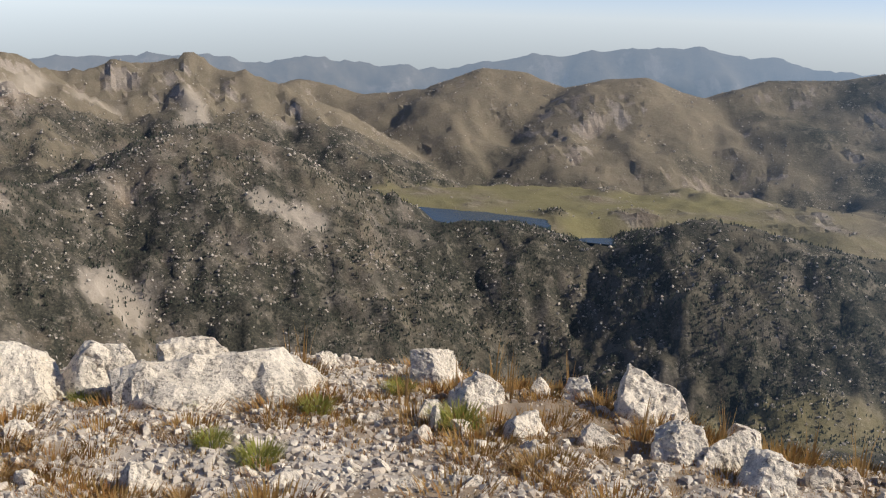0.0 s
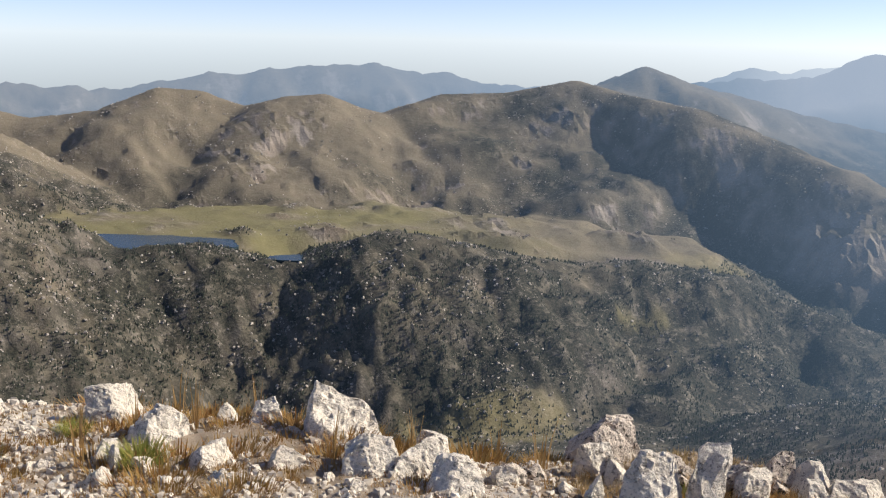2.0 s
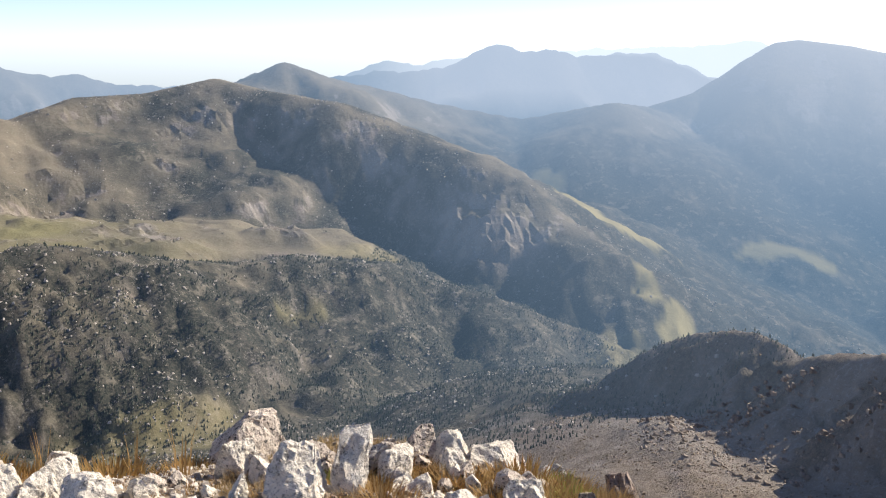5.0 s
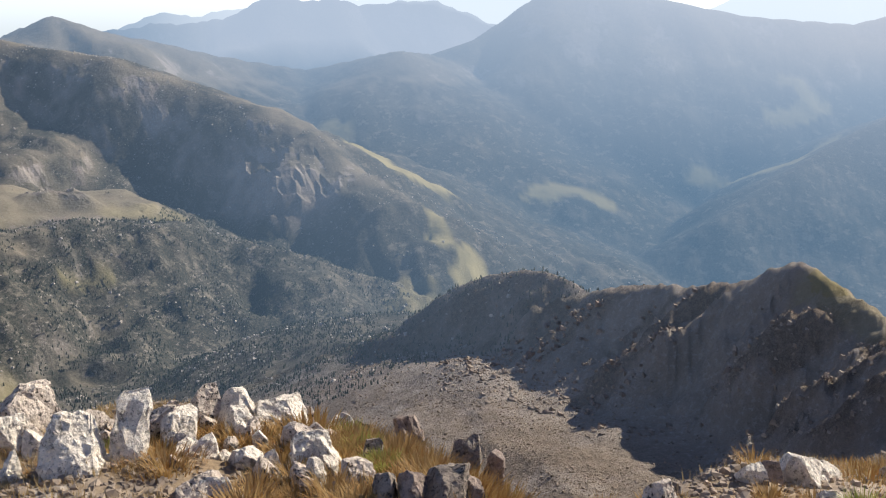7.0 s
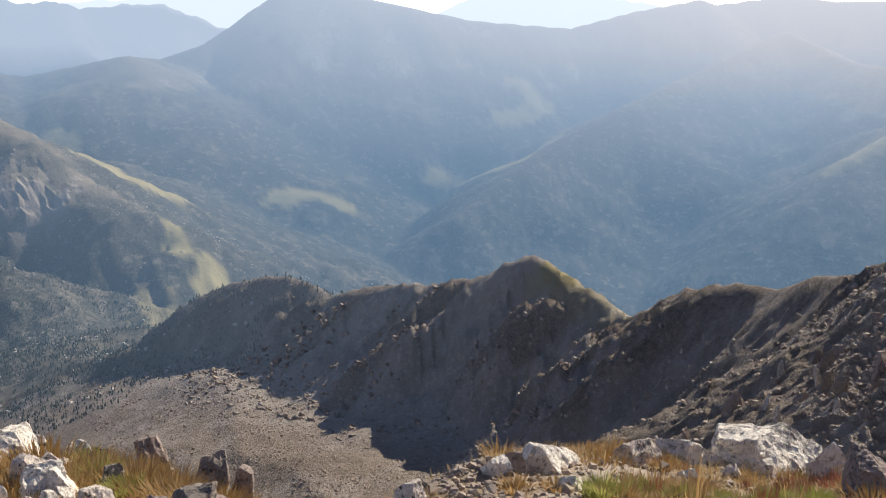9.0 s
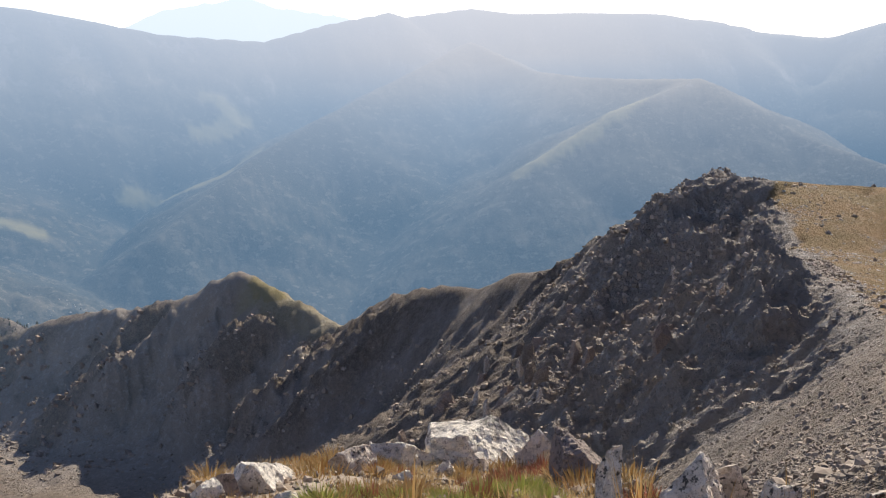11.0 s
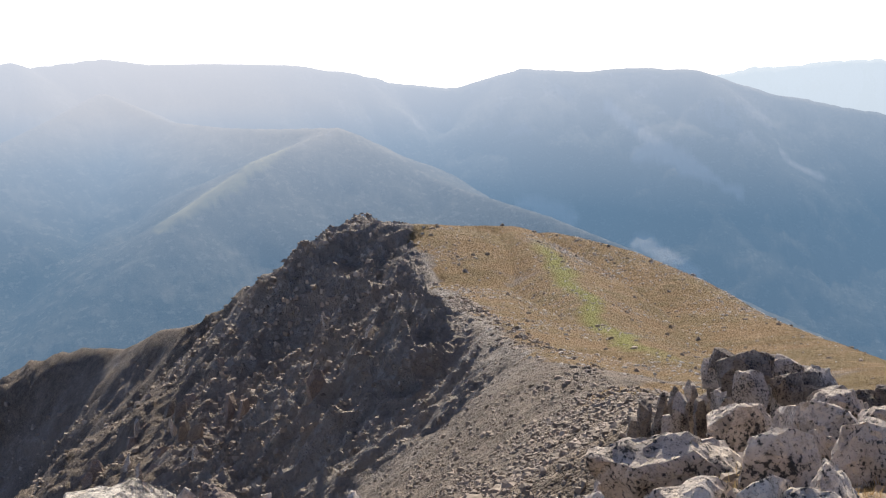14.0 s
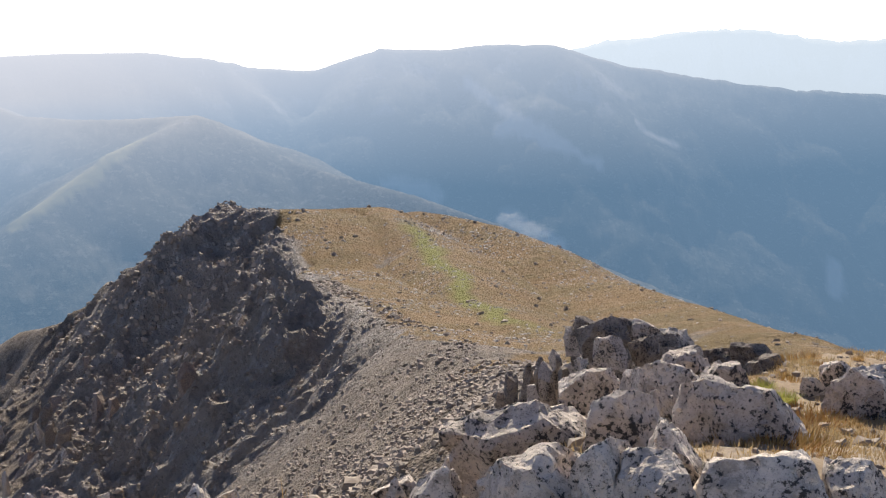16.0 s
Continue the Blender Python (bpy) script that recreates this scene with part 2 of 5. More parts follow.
FAR_RIDGES = {
    "lake_hills": (.42, .40, 22, ((-600, 2480, -175), (-365, 2473, -160), (-322, 2530, -147), (-191, 2493, -176), (-64, 2449, -160), (22, 2450, -151), (82, 2449, -110), (156, 2445, -115), (250, 2387, -144), (337, 2326, -121), (405, 2315, -116), (474, 2302, -144), (556, 2386, -163), (684, 2353, -115), (810, 2312, -109), (947, 2260, -79))),
    "dark_hill": (.44, 1.05, 60, ((947, 2260, -79), (984, 2134, -99), (1060, 1928, -120), (1131, 1769, -171), (1161, 1628, -200), (1173, 1495, -235), (1168, 1370, -291), (1142, 1260, -324))),
    "peaks": (.4, .4, 3, ((900, 2790, -140), (1132, 2779, -122), (1229, 2737, -104), (1348, 2736, -56), (1429, 2695, -94), (1589, 2662, -129), (1749, 2620, -172), (1907, 2570, -205), (2014, 2551, -226), (2090, 2424, -197), (2112, 2270, -169), (2245, 2281, -185))),
    "massif": (.64, .64, 14, ((2309, 2358, -196), (2408, 2257, -151), (2496, 2235, -108), (2593, 2199, -48), (2665, 2170, -6), (2709, 2137, -3), (2756, 2076, -12), (2798, 2019, -21), (2895, 1877, -57), (3043, 1730, -100), (3269, 1510, -128), (3440, 1364, -79), (3604, 1206, -43), (3715, 1188, -62), (3876, 991, -33), (3911, 842, -53), (3954, 608, -50), (3983, 370, -55), (4048, 132, -87), (4100, 10, -122), (4095, -213, -143), (4024, -461, -68), (3995, -670, -78), (3956, -870, -61), (3859, -1054, -70), (3837, -1297, -147), (3779, -1592, -200), (3702, -1877, -250), (3600, -2165, -275), (3362, -2518, -313))),
    "shoulder": (.5, .5, 12, ((3391, 869, -132), (3236, 648, -207), (3064, 471, -212), (2982, 336, -210), (2897, 149, -201), (2850, 74, -237), (2800, -28, -295), (2695, -164, -338), (2576, -353, -385), (2446, -521, -440), (2315, -636, -493), (2176, -745, -560))),
    "rib_a": (.5, .5, 10, ((3391, 869, -132), (3042, 995, -225), (2694, 1074, -294), (2447, 1142, -356), (2224, 1143, -401), (1984, 1164, -470))),
    "rib_b": (.5, .5, 10, ((2897, 149, -201), (2680, 329, -263), (2456, 468, -353), (2292, 523, -428), (2129, 557, -504), (1969, 571, -577))),
    "blue_range": (.6, .6, 14, ((-2600, 4000, -220), (-1928, 4286, -229), (-1647, 4402, -215), (-1467, 4465, -201), (-1344, 4504, -195), (-912, 4611, -193), (-845, 4623, -208), (-548, 4668, -185), (-361, 4686, -213), (-173, 4697, -206), (-125, 4698, -233), (17, 4700, -222), (157, 4697, -185), (344, 4687, -154), (484, 4675, -161), (575, 4665, -133), (712, 4646, -115), (847, 4623, -120), (1024, 4587, -104), (1178, 4550, -137), (1347, 4503, -142), (1533, 4443, -178), (1750, 4360, -200))),
    "pale_range": (.7, .7, 12, ((1912, 3908, -151), (2230, 3677, -120), (2376, 3584, -120), (2518, 3486, -56), (2587, 3435, -26), (2738, 3316, -38), (2852, 3285, -68), (2996, 3223, -49), (3103, 3119, -55), (3265, 2950, -151), (3426, 2762, -228))),
    "palest_range": (.9, .9, 12, ((2280, 4224, -167), (2364, 4177, -144), (2490, 4104, -91), (2612, 4027, -110), (2772, 3919, -72), (3146, 3625, -47), (3352, 3436, -35), (3644, 3124, -11), (4047, 2488, -105), (4131, 2344, -34), (4211, 2199, -1), (4280, 2061, 15), (4337, 1939, -25), (4428, 1721, -65), (4600, 1300, -140))),
    "south_range": (.9, .9, 12, ((4678, -1079, -151), (4618, -1311, -110), (4548, -1536, -64), (4371, -1984, -35), (4234, -2262, -92), (4076, -2536, -98), (3851, -2866, -144), (2800, -3600, -150), (0, -4500, -120), (-3000, -3200, -150), (-4300, 0, -100), (-3600, 2800, -160), (-2600, 4000, -220))),
}
VALLEY = ((-900, 1050, -345), (-503, 1190, -375), (-307, 1190, -380), (-114, 1180, -385), (76, 1140, -390), (356, 1057, -400), (647, 1044, -410), (839, 1035, -420), (1039, 1097, -430), (1264, 1222, -438), (1660, 1713, -436), (2012, 2373, -424), (2325, 2904, -424))
CORRIE = ((667, 849, -352), (675, 804, -335), (642, 658, -309), (592, 552, -281), (537, 479, -272), (464, 410, -263), (447, 354, -255), (385, 262, -238))
PLATEAU = ((-60, 1680, -281), (150, 1700, -281), (420, 1720, -281), (560, 1600, -286), (700, 1530, -303))
DEEP = ((1250, 900, -470), (1500, 800, -600), (1800, 1000, -640), (1950, 450, -720), (1900, -600, -780), (1500, -2500, -840))


# where the turf of the ridge's back ends and its broken north face begins
EDGE_X, EDGE_Y = (0, 20, 41, 64, 110, 170, 250, 300, 330), (-3, -6.5, -10.5, -12.6, -12.9, -11.3, -9.2, -5.7, 0)


def lattice(ix, iy, seed):
    h = (ix.astype(np.int64) * 374761393 + iy.astype(np.int64) * 668265263 + seed * 974634777) & 0xffffffff
    h = ((h ^ (h >> 13)) * 1274126177) & 0xffffffff
    return ((h ^ (h >> 16)) & 0xffff) / 32767.5 - 1


def wave(x, y, seed=0):
    """Smooth noise from -1 to 1 on a unit lattice."""
    fx, fy = np.floor(x), np.floor(y)
    u, v = x - fx, y - fy
    u, v = u * u * u * (u * (u * 6 - 15) + 10), v * v * v * (v * (v * 6 - 15) + 10)
    a, b, c, d = (lattice(fx + i, fy + j, seed) for i, j in ((0, 0), (1, 0), (0, 1), (1, 1)))
    return (a * (1 - u) + b * u) * (1 - v) + (c * (1 - u) + d * u) * v


def rough(x, y, size, octaves=5, seed=0, gain=.5, ridged=False):
    total, amp = np.zeros_like(x), 1.0
    for k in range(octaves):
        s = size / 2 ** k
        w = wave(x / s * .96 + y / s * .28, y / s * .96 - x / s * .28, seed + k)
        total += amp * ((1 - 2 * np.abs(w)) if ridged else w)
        amp *= gain
    return total


def along(x, y, line):
    """For each place: the nearest of a line's points: distance, side (left of it: +1) and height there; the list of segments' values."""
    for (ax, ay, az), (bx, by, bz) in zip(line, line[1:]):
        dx, dy = bx - ax, by - ay
        t = np.clip(((x - ax) * dx + (y - ay) * dy) / (dx * dx + dy * dy), 0, 1)
        px, py = x - ax - t * dx, y - ay - t * dy
        d = np.hypot(px, py)
        yield d, (dx * py - dy * px) / (math.hypot(dx, dy) * np.maximum(d, 1e-6)), az + t * (bz - az)


def ridge(x, y, left, right, soft, line, stir, reach):
    z, near = np.full_like(x, -1e4), np.full_like(x, 1e9)
    for d, side, top in along(x, y, line):
        fall = (left + right) / 2 + (left - right) / 2 * side
        off = np.sqrt(d * d + soft * soft) - soft
        z = np.maximum(z, top - fall * (off + stir * np.minimum(off, reach)))
        near = np.minimum(near, d)
    return z, near


def bottom(x, y, line, rise, flat):
    z = np.full_like(x, 1e4)
    for d, side, top in along(x, y, line):
        z = np.minimum(z, top + rise * np.clip(d - flat, 0, None))
    return z


def nearest(x, y, line):
    """For each place: distance to a line, metres run along it, and which side."""
    near, run, side = np.full_like(x, 1e9), np.zeros_like(x), np.zeros_like(x)
    done = 0.0
    for (ax, ay, az), (bx, by, bz) in zip(line, line[1:]):
        dx, dy = bx - ax, by - ay
        long = math.hypot(dx, dy)
        t = np.clip(((x - ax) * dx + (y - ay) * dy) / long ** 2, 0, 1)
        px, py = x - ax - t * dx, y - ay - t * dy
        d = np.hypot(px, py)
        won = d < near
        near, run, side = np.where(won, d, near), np.where(won, done + t * long, run), np.where(won, np.sign(dx * py - dy * px), side)
        done += long
    return near, run, side


def face(x, y):
    """How much of the ridge's broken north face a place belongs to, against the open scree beside it."""
    over = y - np.interp(x, EDGE_X, EDGE_Y)
    wander = 6 * rough(x, y, 40, 3, 221)
    return np.clip((over + 1.5 + .3 * wander) / 2, 0, 1) * np.clip((x - 78 + wander) / 30, 0, 1) * np.clip((480 - x) / 80, 0, 1) * np.clip((38 + .12 * x - over + 2 * wander) / 24, 0, 1)


def land(x, y):
    """Height, whether the far ranges win there, the distance to the nearest crest, and the flat of the lake's plateau."""
    r = np.hypot(x, y)
    gully = rough(x, y, 140, 5, 11, .55, True)
    stir = .22 * rough(x, y, 220, 4, 5) + .16 * gully
    z = bottom(x, y, VALLEY, .16, 70)
    z = np.minimum(z, bottom(x, y, DEEP, .42, 100))
    z = np.minimum(z, np.interp(x, (1500, 2150), (-330, -950)))
    crest = np.full_like(x, 1e9)
    flat = np.full_like(x, -1e4)
    for d, side, top in along(x, y, PLATEAU):
        flat = np.maximum(flat, top - .3 * np.clip(d - 135 - 80 * rough(x, y, 170, 4, 3), 0, None))
    knolls = 8 * np.clip((x - 230) / 120, 0, 1) * np.clip(rough(x, y, 130, 3, 231, .45) + .5 * rough(x, y, 35, 3, 233, .55) - .25, 0, 1.2)
    shore = np.hypot(((x - 5) * .961 - (y - 1560) * .276) / 132, ((y - 1560) * .961 + (x - 5) * .276) / 50) + .16 * rough(x, y, 80, 3, 241)
    z = np.maximum(z, flat + 2.5 * np.clip(shore - .8, .1, 1) * rough(x, y, 60, 4, 21) + knolls)
    lakebed = np.clip((1.12 - shore) / .25, 0, 1)
    z = z + lakebed * np.minimum(-285 - z, 0) * (flat > -290)
    basin = np.full_like(x, -1e4)
    for d, side, top in along(x, y, CORRIE):
        basin = np.maximum(basin, top - (.5 + .5 * side) * (.05 * d + .6 * np.clip(d - 130, 0, None)) - (.5 - .5 * side) * .34 * np.clip(d - 12, 0, None) + 1.5 * rough(x, y, 30, 4, 191))
    z = np.maximum(z, basin)
    meadow = flat + knolls
    for key, (left, right, soft, line) in RIDGES.items():
        h, d = ridge(x, y, left, right, soft, line, stir, 70)
        if key == "grass_edge":          # the turf's lip carries only a narrow terrace behind it
            h = h - 1.5 * np.clip(np.interp(x, EDGE_X, EDGE_Y) - y - 28, 0, None) - np.clip(x - 326, 0, None)
        if key == "grass_flank":         # the broad turf shoulder stops at the lip of the north face
            h = h - 2.5 * np.clip(y - np.interp(x, EDGE_X, EDGE_Y) + 12, 0, None)
        if key == "spur":                # scree fans ease the foot of the spur into the corrie
            spur, fan = h, 10 + 34 * np.clip(.45 + 1.1 * rough(x, y, 85, 3, 195), 0, 1.4)
            w = np.clip(.5 + .5 * (h - basin) / fan, 0, 1)
            z = np.maximum(z, basin + w * (h - basin) + fan * w * (1 - w))
        z, crest = np.maximum(z, h), np.minimum(crest, d)
    far = np.full_like(x, -1e4)
    stir_far = np.interp(x, (1100, 2000), (.20, .13)) * rough(x, y, 420, 4, 8) + np.interp(x, (1100, 2000), (.22, .07)) * rough(x, y, 300, 5, 31, .5, True)
    for left, right, soft, line in FAR_RIDGES.values():
        h, d = ridge(x, y, left, right, soft, line, stir_far, 260)
        far, crest = np.maximum(far, h), np.minimum(crest, d)
    won = (far > z) | (r > 2000)
    z = np.maximum(z, far)
    calm = np.clip(np.maximum((spur - basin) / fan * .8 - .1, (z - basin - 55) / 25), .05, 1)
    jagged = np.where((x < -50) & (r > 1700), .6, .12)
    lift = np.clip((r - 40) / 500, 0, 1) * np.clip(crest / 60, jagged, 1) * calm
    wild = np.clip((z - meadow) / 8, 0, 1)
    z = z + wild * lift * np.interp(x, (1300, 2000), (1, .3)) * np.where(won & (r < 2800), .6, 1) * (9 * rough(x, y, 120, 6, 41, .55) + 5 * gully + np.where(r < 1000, 1.6, 3.5) * rough(x, y, 18, 3, 47, .6))
    z = z + np.clip((r - 4000) / 200, 0, 1) * np.clip(1 - crest / 150, 0, 1) * (9 * rough(x, y, 130, 4, 251, .6, True) - 3)
    craggy = np.clip((-60 - x) / 90, 0, 1) * np.clip((r - 1750) / 100, 0, 1) * np.clip((2400 - r) / 150, 0, 1)
    z = z + craggy * (8 * rough(x, y, 70, 5, 201, .62, True) - 4)
    knob = np.clip((r - 880) / 150, 0, 1) * np.clip((2000 - r) / 200, 0, 1) * wild * calm * np.clip(crest / 40, .15, 1)
    z = z + knob * np.clip(crest / 90, 0, 1) * 22 * (np.clip(rough(x, y, 230, 2, 167), -1, .25) - .08)
    z = z + knob * (6 * rough(x, y, 75, 4, 161, .6, True) - 3 + 3 * rough(x, y, 22, 3, 165, .6, True))
    # crags and ribs of the near ridge
    crag = np.clip((r - 25) / 120, 0, 1) * np.clip((900 - r) / 200, 0, 1) * np.clip(crest / 22, .04, 1) * calm
    north = face(x, y)
    z = z + north * np.clip((r - 25) / 120, 0, 1) * np.clip(crest / 7, .05, 1) * calm * (5.6 * rough(x + .35 * y, y * .28, 30, 5, 57, .62, True) + 1.7 * rough(x + .3 * y, y * .55, 6, 3, 59, .7, True) - 5.6)
    west = np.clip((x - 430) / 60, 0, 1) * np.clip((y - 120) / 60, 0, 1) * np.clip((1000 - r) / 100, 0, 1) * np.clip((z - basin - 3) / 25, 0, 1) * np.clip(crest / 18, .05, 1)
    off, run, hand = nearest(x, y, RIDGES["spur"][3])
    slant = run + .55 * off + 6 * rough(x, y, 40, 3, 177)
    west = west * (hand < 0)
    z = z + west * np.clip(off / 45, .1, 1) * 16 * (rough(slant, off * .16, 46, 4, 171, .55, True) - .55)
    z = z + west * np.clip(crest / 8, .15, 1) * 5 * (rough(slant, off * .45, 15, 4, 175, .62, True) - .3)
    z = z + crag * (1.0 - .75 * np.clip((np.interp(x, EDGE_X, EDGE_Y) - y) / 6, 0, 1)) * (1.6 * rough(x, y, 26, 4, 61, .55, True) + .8 * rough(x, y, 7, 3, 67, .6))
    z = z + np.clip((x - 430) / 60, 0, 1) * np.clip((y - 120) / 60, 0, 1) * np.clip((1000 - r) / 100, 0, 1) * np.clip(1 - off / 25, 0, 1) * 1.8 * rough(x, y, 14, 3, 261, .6, True)
    near = summit(x, y)
    near = near + np.clip((r - 1.2) / 1.5, 0, 1) * (.035 * rough(x, y, .9, 4, 71) + .012 * rough(x, y, .12, 3, 75))
    top = near > z
    return np.maximum(z, near), won & ~top, crest, meadow, top


def mesh_from(name, places, faces, attributes, material, smooth=True):
    """One mesh of quads, built from arrays."""
    me = bpy.data.meshes.new(name)
    me.vertices.add(len(places))
    me.vertices.foreach_set("co", places.astype(np.float32).ravel())
    me.loops.add(faces.size)
    me.loops.foreach_set("vertex_index", faces.astype(np.int32).ravel())
    me.polygons.add(len(faces))
    me.polygons.foreach_set("loop_start", np.arange(0, faces.size, faces.shape[1], dtype=np.int32))
    me.polygons.foreach_set("use_smooth", np.full(len(faces), smooth))
    me.update(calc_edges=True)
    for key, values in attributes.items():
        a = me.attributes.new(key, "FLOAT", "POINT")
        a.data.foreach_set("value", values.astype(np.float32).ravel())
    me.materials.append(material)
    return me


def spread(lo, hi, n):
    return np.geomspace(lo, hi, n, endpoint=False)


radii = np.concatenate([spread(.02, 1.5, 9), spread(1.5, 8, 90), spread(8, 60, 60), spread(60, 350, 330), spread(350, 2600, 260), spread(2600, 4880, 80), [4880.0]])
bearings = np.radians(np.concatenate([np.arange(-132, -118, .25), np.arange(-118, -56, .13), np.arange(-56, 28, .25), np.arange(28, 228, 3)]))
RAD, BEAR = np.meshgrid(radii, bearings, indexing="ij")
CX, CY = .25, .1
X, Y = CX - np.sin(BEAR) * RAD, CY + np.cos(BEAR) * RAD
Z, WON, CREST, MEADOW, TOP = land(X, Y)
rows, cols = Z.shape

# what covers the land
side = np.degrees(-BEAR)
GX, GY = np.gradient(Z, axis=0) / np.gradient(RAD, axis=0), np.gradient(Z, axis=1) / (RAD * np.gradient(BEAR, axis=1))
STEEP = np.hypot(GX, GY)
patchy = rough(X, Y, 90, 5, 81, .6)
speck = rough(X, Y, 14, 3, 85, .6)
east = X / np.maximum(RAD, 1)
level = np.clip((MEADOW - Z + 7) / 6, 0, 1) * np.clip((MEADOW + 312) / 8, 0, 1)
grass = np.clip(np.where(WON, 1.62, .85) - STEEP * np.where(WON, 1.15, .8) + .45 * patchy + .25 * speck, 0, 1)
grass = np.maximum(grass, level * np.clip(.9 + .4 * patchy, 0, 1))
wood = np.clip((np.where(X < -60, -115, -180) - Z + 60 * patchy) / 60, 0, 1) * np.clip(np.where(X < -60, .85, 1.1) - .35 * speck - .4 * patchy, 0, 1) * (1 - level) * np.clip((RAD - 850) / 200, 0, 1)
wood *= np.where((MEADOW > -300) & (Y > 1420) & (X > 230), .3, 1)
wood *= np.where(WON, np.clip((np.where(X < 1200, -245, -190) - Z + 60 * patchy) / 80, 0, 1), 1)
# heath and dwarf pine on the steep hill beyond the meadow, their dark colour also painting its shade
for d, s, top in along(X, Y, FAR_RIDGES["dark_hill"][3]):
    wood = np.maximum(wood, np.where(WON, np.clip((430 - d) / 120, 0, 1) * np.clip((d - 60) / 90, 0, 1) * np.clip(.45 + .65 * patchy + .3 * speck, 0, 1), 0))
near_ridge = (RAD < 1000) & (RAD > 10)
scree = np.clip(.4 + 1.1 * rough(X, Y, 55, 6, 91, .62) - .9 * np.clip(STEEP - .7, 0, 1), 0, 1)
flank = np.clip((np.interp(X, EDGE_X, EDGE_Y) + np.interp(X, (60, 130), (0, 3.5)) - Y + 4 * rough(X, Y, 16, 4, 95)) / 5, 0, 1) * np.clip((X - 14) / 14, 0, 1)
grass = np.where(near_ridge, flank * np.clip(.95 + .35 * speck, 0, 1) + .25 * (1 - flank) * np.clip(patchy, 0, 1), grass)
grass = np.where((RAD < 22) & (side > 80) & (side < 107), 0, grass)
# the sunny grass behind the spur's highest knob
sunny = np.zeros_like(X)
for d, s, top in along(X, Y, ((602, 288, 0), (584, 252, 0), (568, 230, 0))):
    sunny = np.maximum(sunny, np.clip(1.3 - d / 11 + .3 * speck, 0, 1) * np.clip((RAD - np.hypot(595, 270) + 8) / 8, 0, 1))
grass = np.maximum(grass, sunny * np.clip(.85 + .3 * speck, 0, 1))
wood = np.where(near_ridge & (RAD < 850), 0, wood)
scree = np.where(near_ridge & (RAD < 420), np.clip(scree + .35, 0, 1) * (1 - .85 * face(X, Y)), scree)
scree = np.where(near_ridge & (X < 150) & (Y < 60), np.maximum(scree, .9 * (1 - face(X, Y))), scree)
scree = np.where(WON, scree * .45, scree)
in_corrie = np.clip((np.hypot(X - 500, Y - 420) < 420) * (RAD > 350) * (RAD < 960) * (X > 300), 0, 1)
scree = np.maximum(scree, in_corrie * np.clip(.75 + .5 * speck, 0, 1))
off, run, hand = nearest(X, Y, RIDGES["spur"][3])
ribbed = rough(run + .55 * off + 6 * rough(X, Y, 40, 3, 177), off * .16, 46, 4, 171, .55, True)
on_spur = np.clip((X - 430) / 60, 0, 1) * np.clip((Y - 120) / 60, 0, 1) * np.clip((900 - RAD) / 60, 0, 1) * np.clip((150 - off) / 60, 0, 1)
wood = np.maximum(wood, on_spur * np.clip((Y - 470) / 80, 0, 1) * np.clip((90 - off) / 40, 0, 1) * np.clip(.55 + .5 * patchy + .4 * speck, 0, .9))
scree = scree + on_spur * (np.clip((ribbed - .62 + .4 * speck + (30 - off) / 120) / .35, .15, 1) - scree)
lush = np.clip(1.3 - np.abs(Y - np.interp(X, (100, 150, 200, 250, 300), (-25, -30, -35, -38, -39)) + 1.5 * rough(X, Y, 14, 3, 97)) / (.9 + .007 * X), 0, 1) * np.clip((X - 95) / 30, 0, 1) * np.clip((310 - X) / 30, 0, 1) * .95
lush = np.maximum(lush, .3 * sunny)
lush = np.maximum(lush, .42 * level * np.clip((700 - X) / 250, .15, 1) * np.clip(.8 + .5 * patchy, 0, 1))
# pastures, clearings, pale scars and screes: lines of places with a width
PALE = (
    (32, ((1899, 1603), (1967, 1578), (2018, 1491))), (34, ((2392, 1462), (2391, 1314), (2377, 1212), (2579, 1232))), (30, ((2853, 1507), (2865, 1386), (2683, 1436))),
    (40, ((1731, 2107), (1378, 1588), (1320, 1431), (1370, 1376))), (18, ((1187, 1197), (1145, 1146))), (16, ((1165, 1101), (1119, 1073))), (24, ((1045, 1121), (1066, 1085))),
    (24, ((2412, 504), (2558, 391), (2693, 305), (2805, 260))), (20, ((3769, -729), (3572, -821), (3446, -901), (3303, -1044))),
    (42, ((3512, -806), (3446, -901), (3379, -957))), (15, ((3481, -1234), (3410, -1343))), (28, ((2885, -1617), (2960, -1660))),
    (30, ((3405, -401), (3353, -534))), (34, ((3176, -716), (3021, -820))), (13, ((605, 287), (583, 251), (574, 226))),
    (26, ((-715, 1931), (-711, 1821))), (18, ((-640, 1949), (-580, 1949))), (18, ((-470, 1990), (-428, 1913))), (22, ((-213, 1309), (-167, 1319))),
    (28, ((-356, 1147), (-333, 1129))), (45, ((330, 1049), (430, 1035))), (18, ((591, 1223), (640, 1225))), (30, ((780, 1430), (860, 1400))), (24, ((990, 1061), (1040, 1080))),
)
pasture, scar = np.zeros_like(X), np.zeros_like(X)
ragged = rough(X, Y, 70, 5, 151, .6)
for width, line in PALE:
    for d, s, top in along(X, Y, tuple((a, c, 0) for a, c in line)):
        mark = np.clip(2.2 * (1.1 - d / width + (.25 if line[0][1] < 0 else .6) * ragged), 0, 1)
        if line[0][1] < 0 or line[0][0] < 0:
            scar = np.maximum(scar, mark * (.5 if line[0][0] < 0 else 1))
        else:
            pasture = np.maximum(pasture, mark * (.4 if line[0][0] < 1100 else 1))
near = np.clip((9 - RAD) / 2.5, 0, 1)
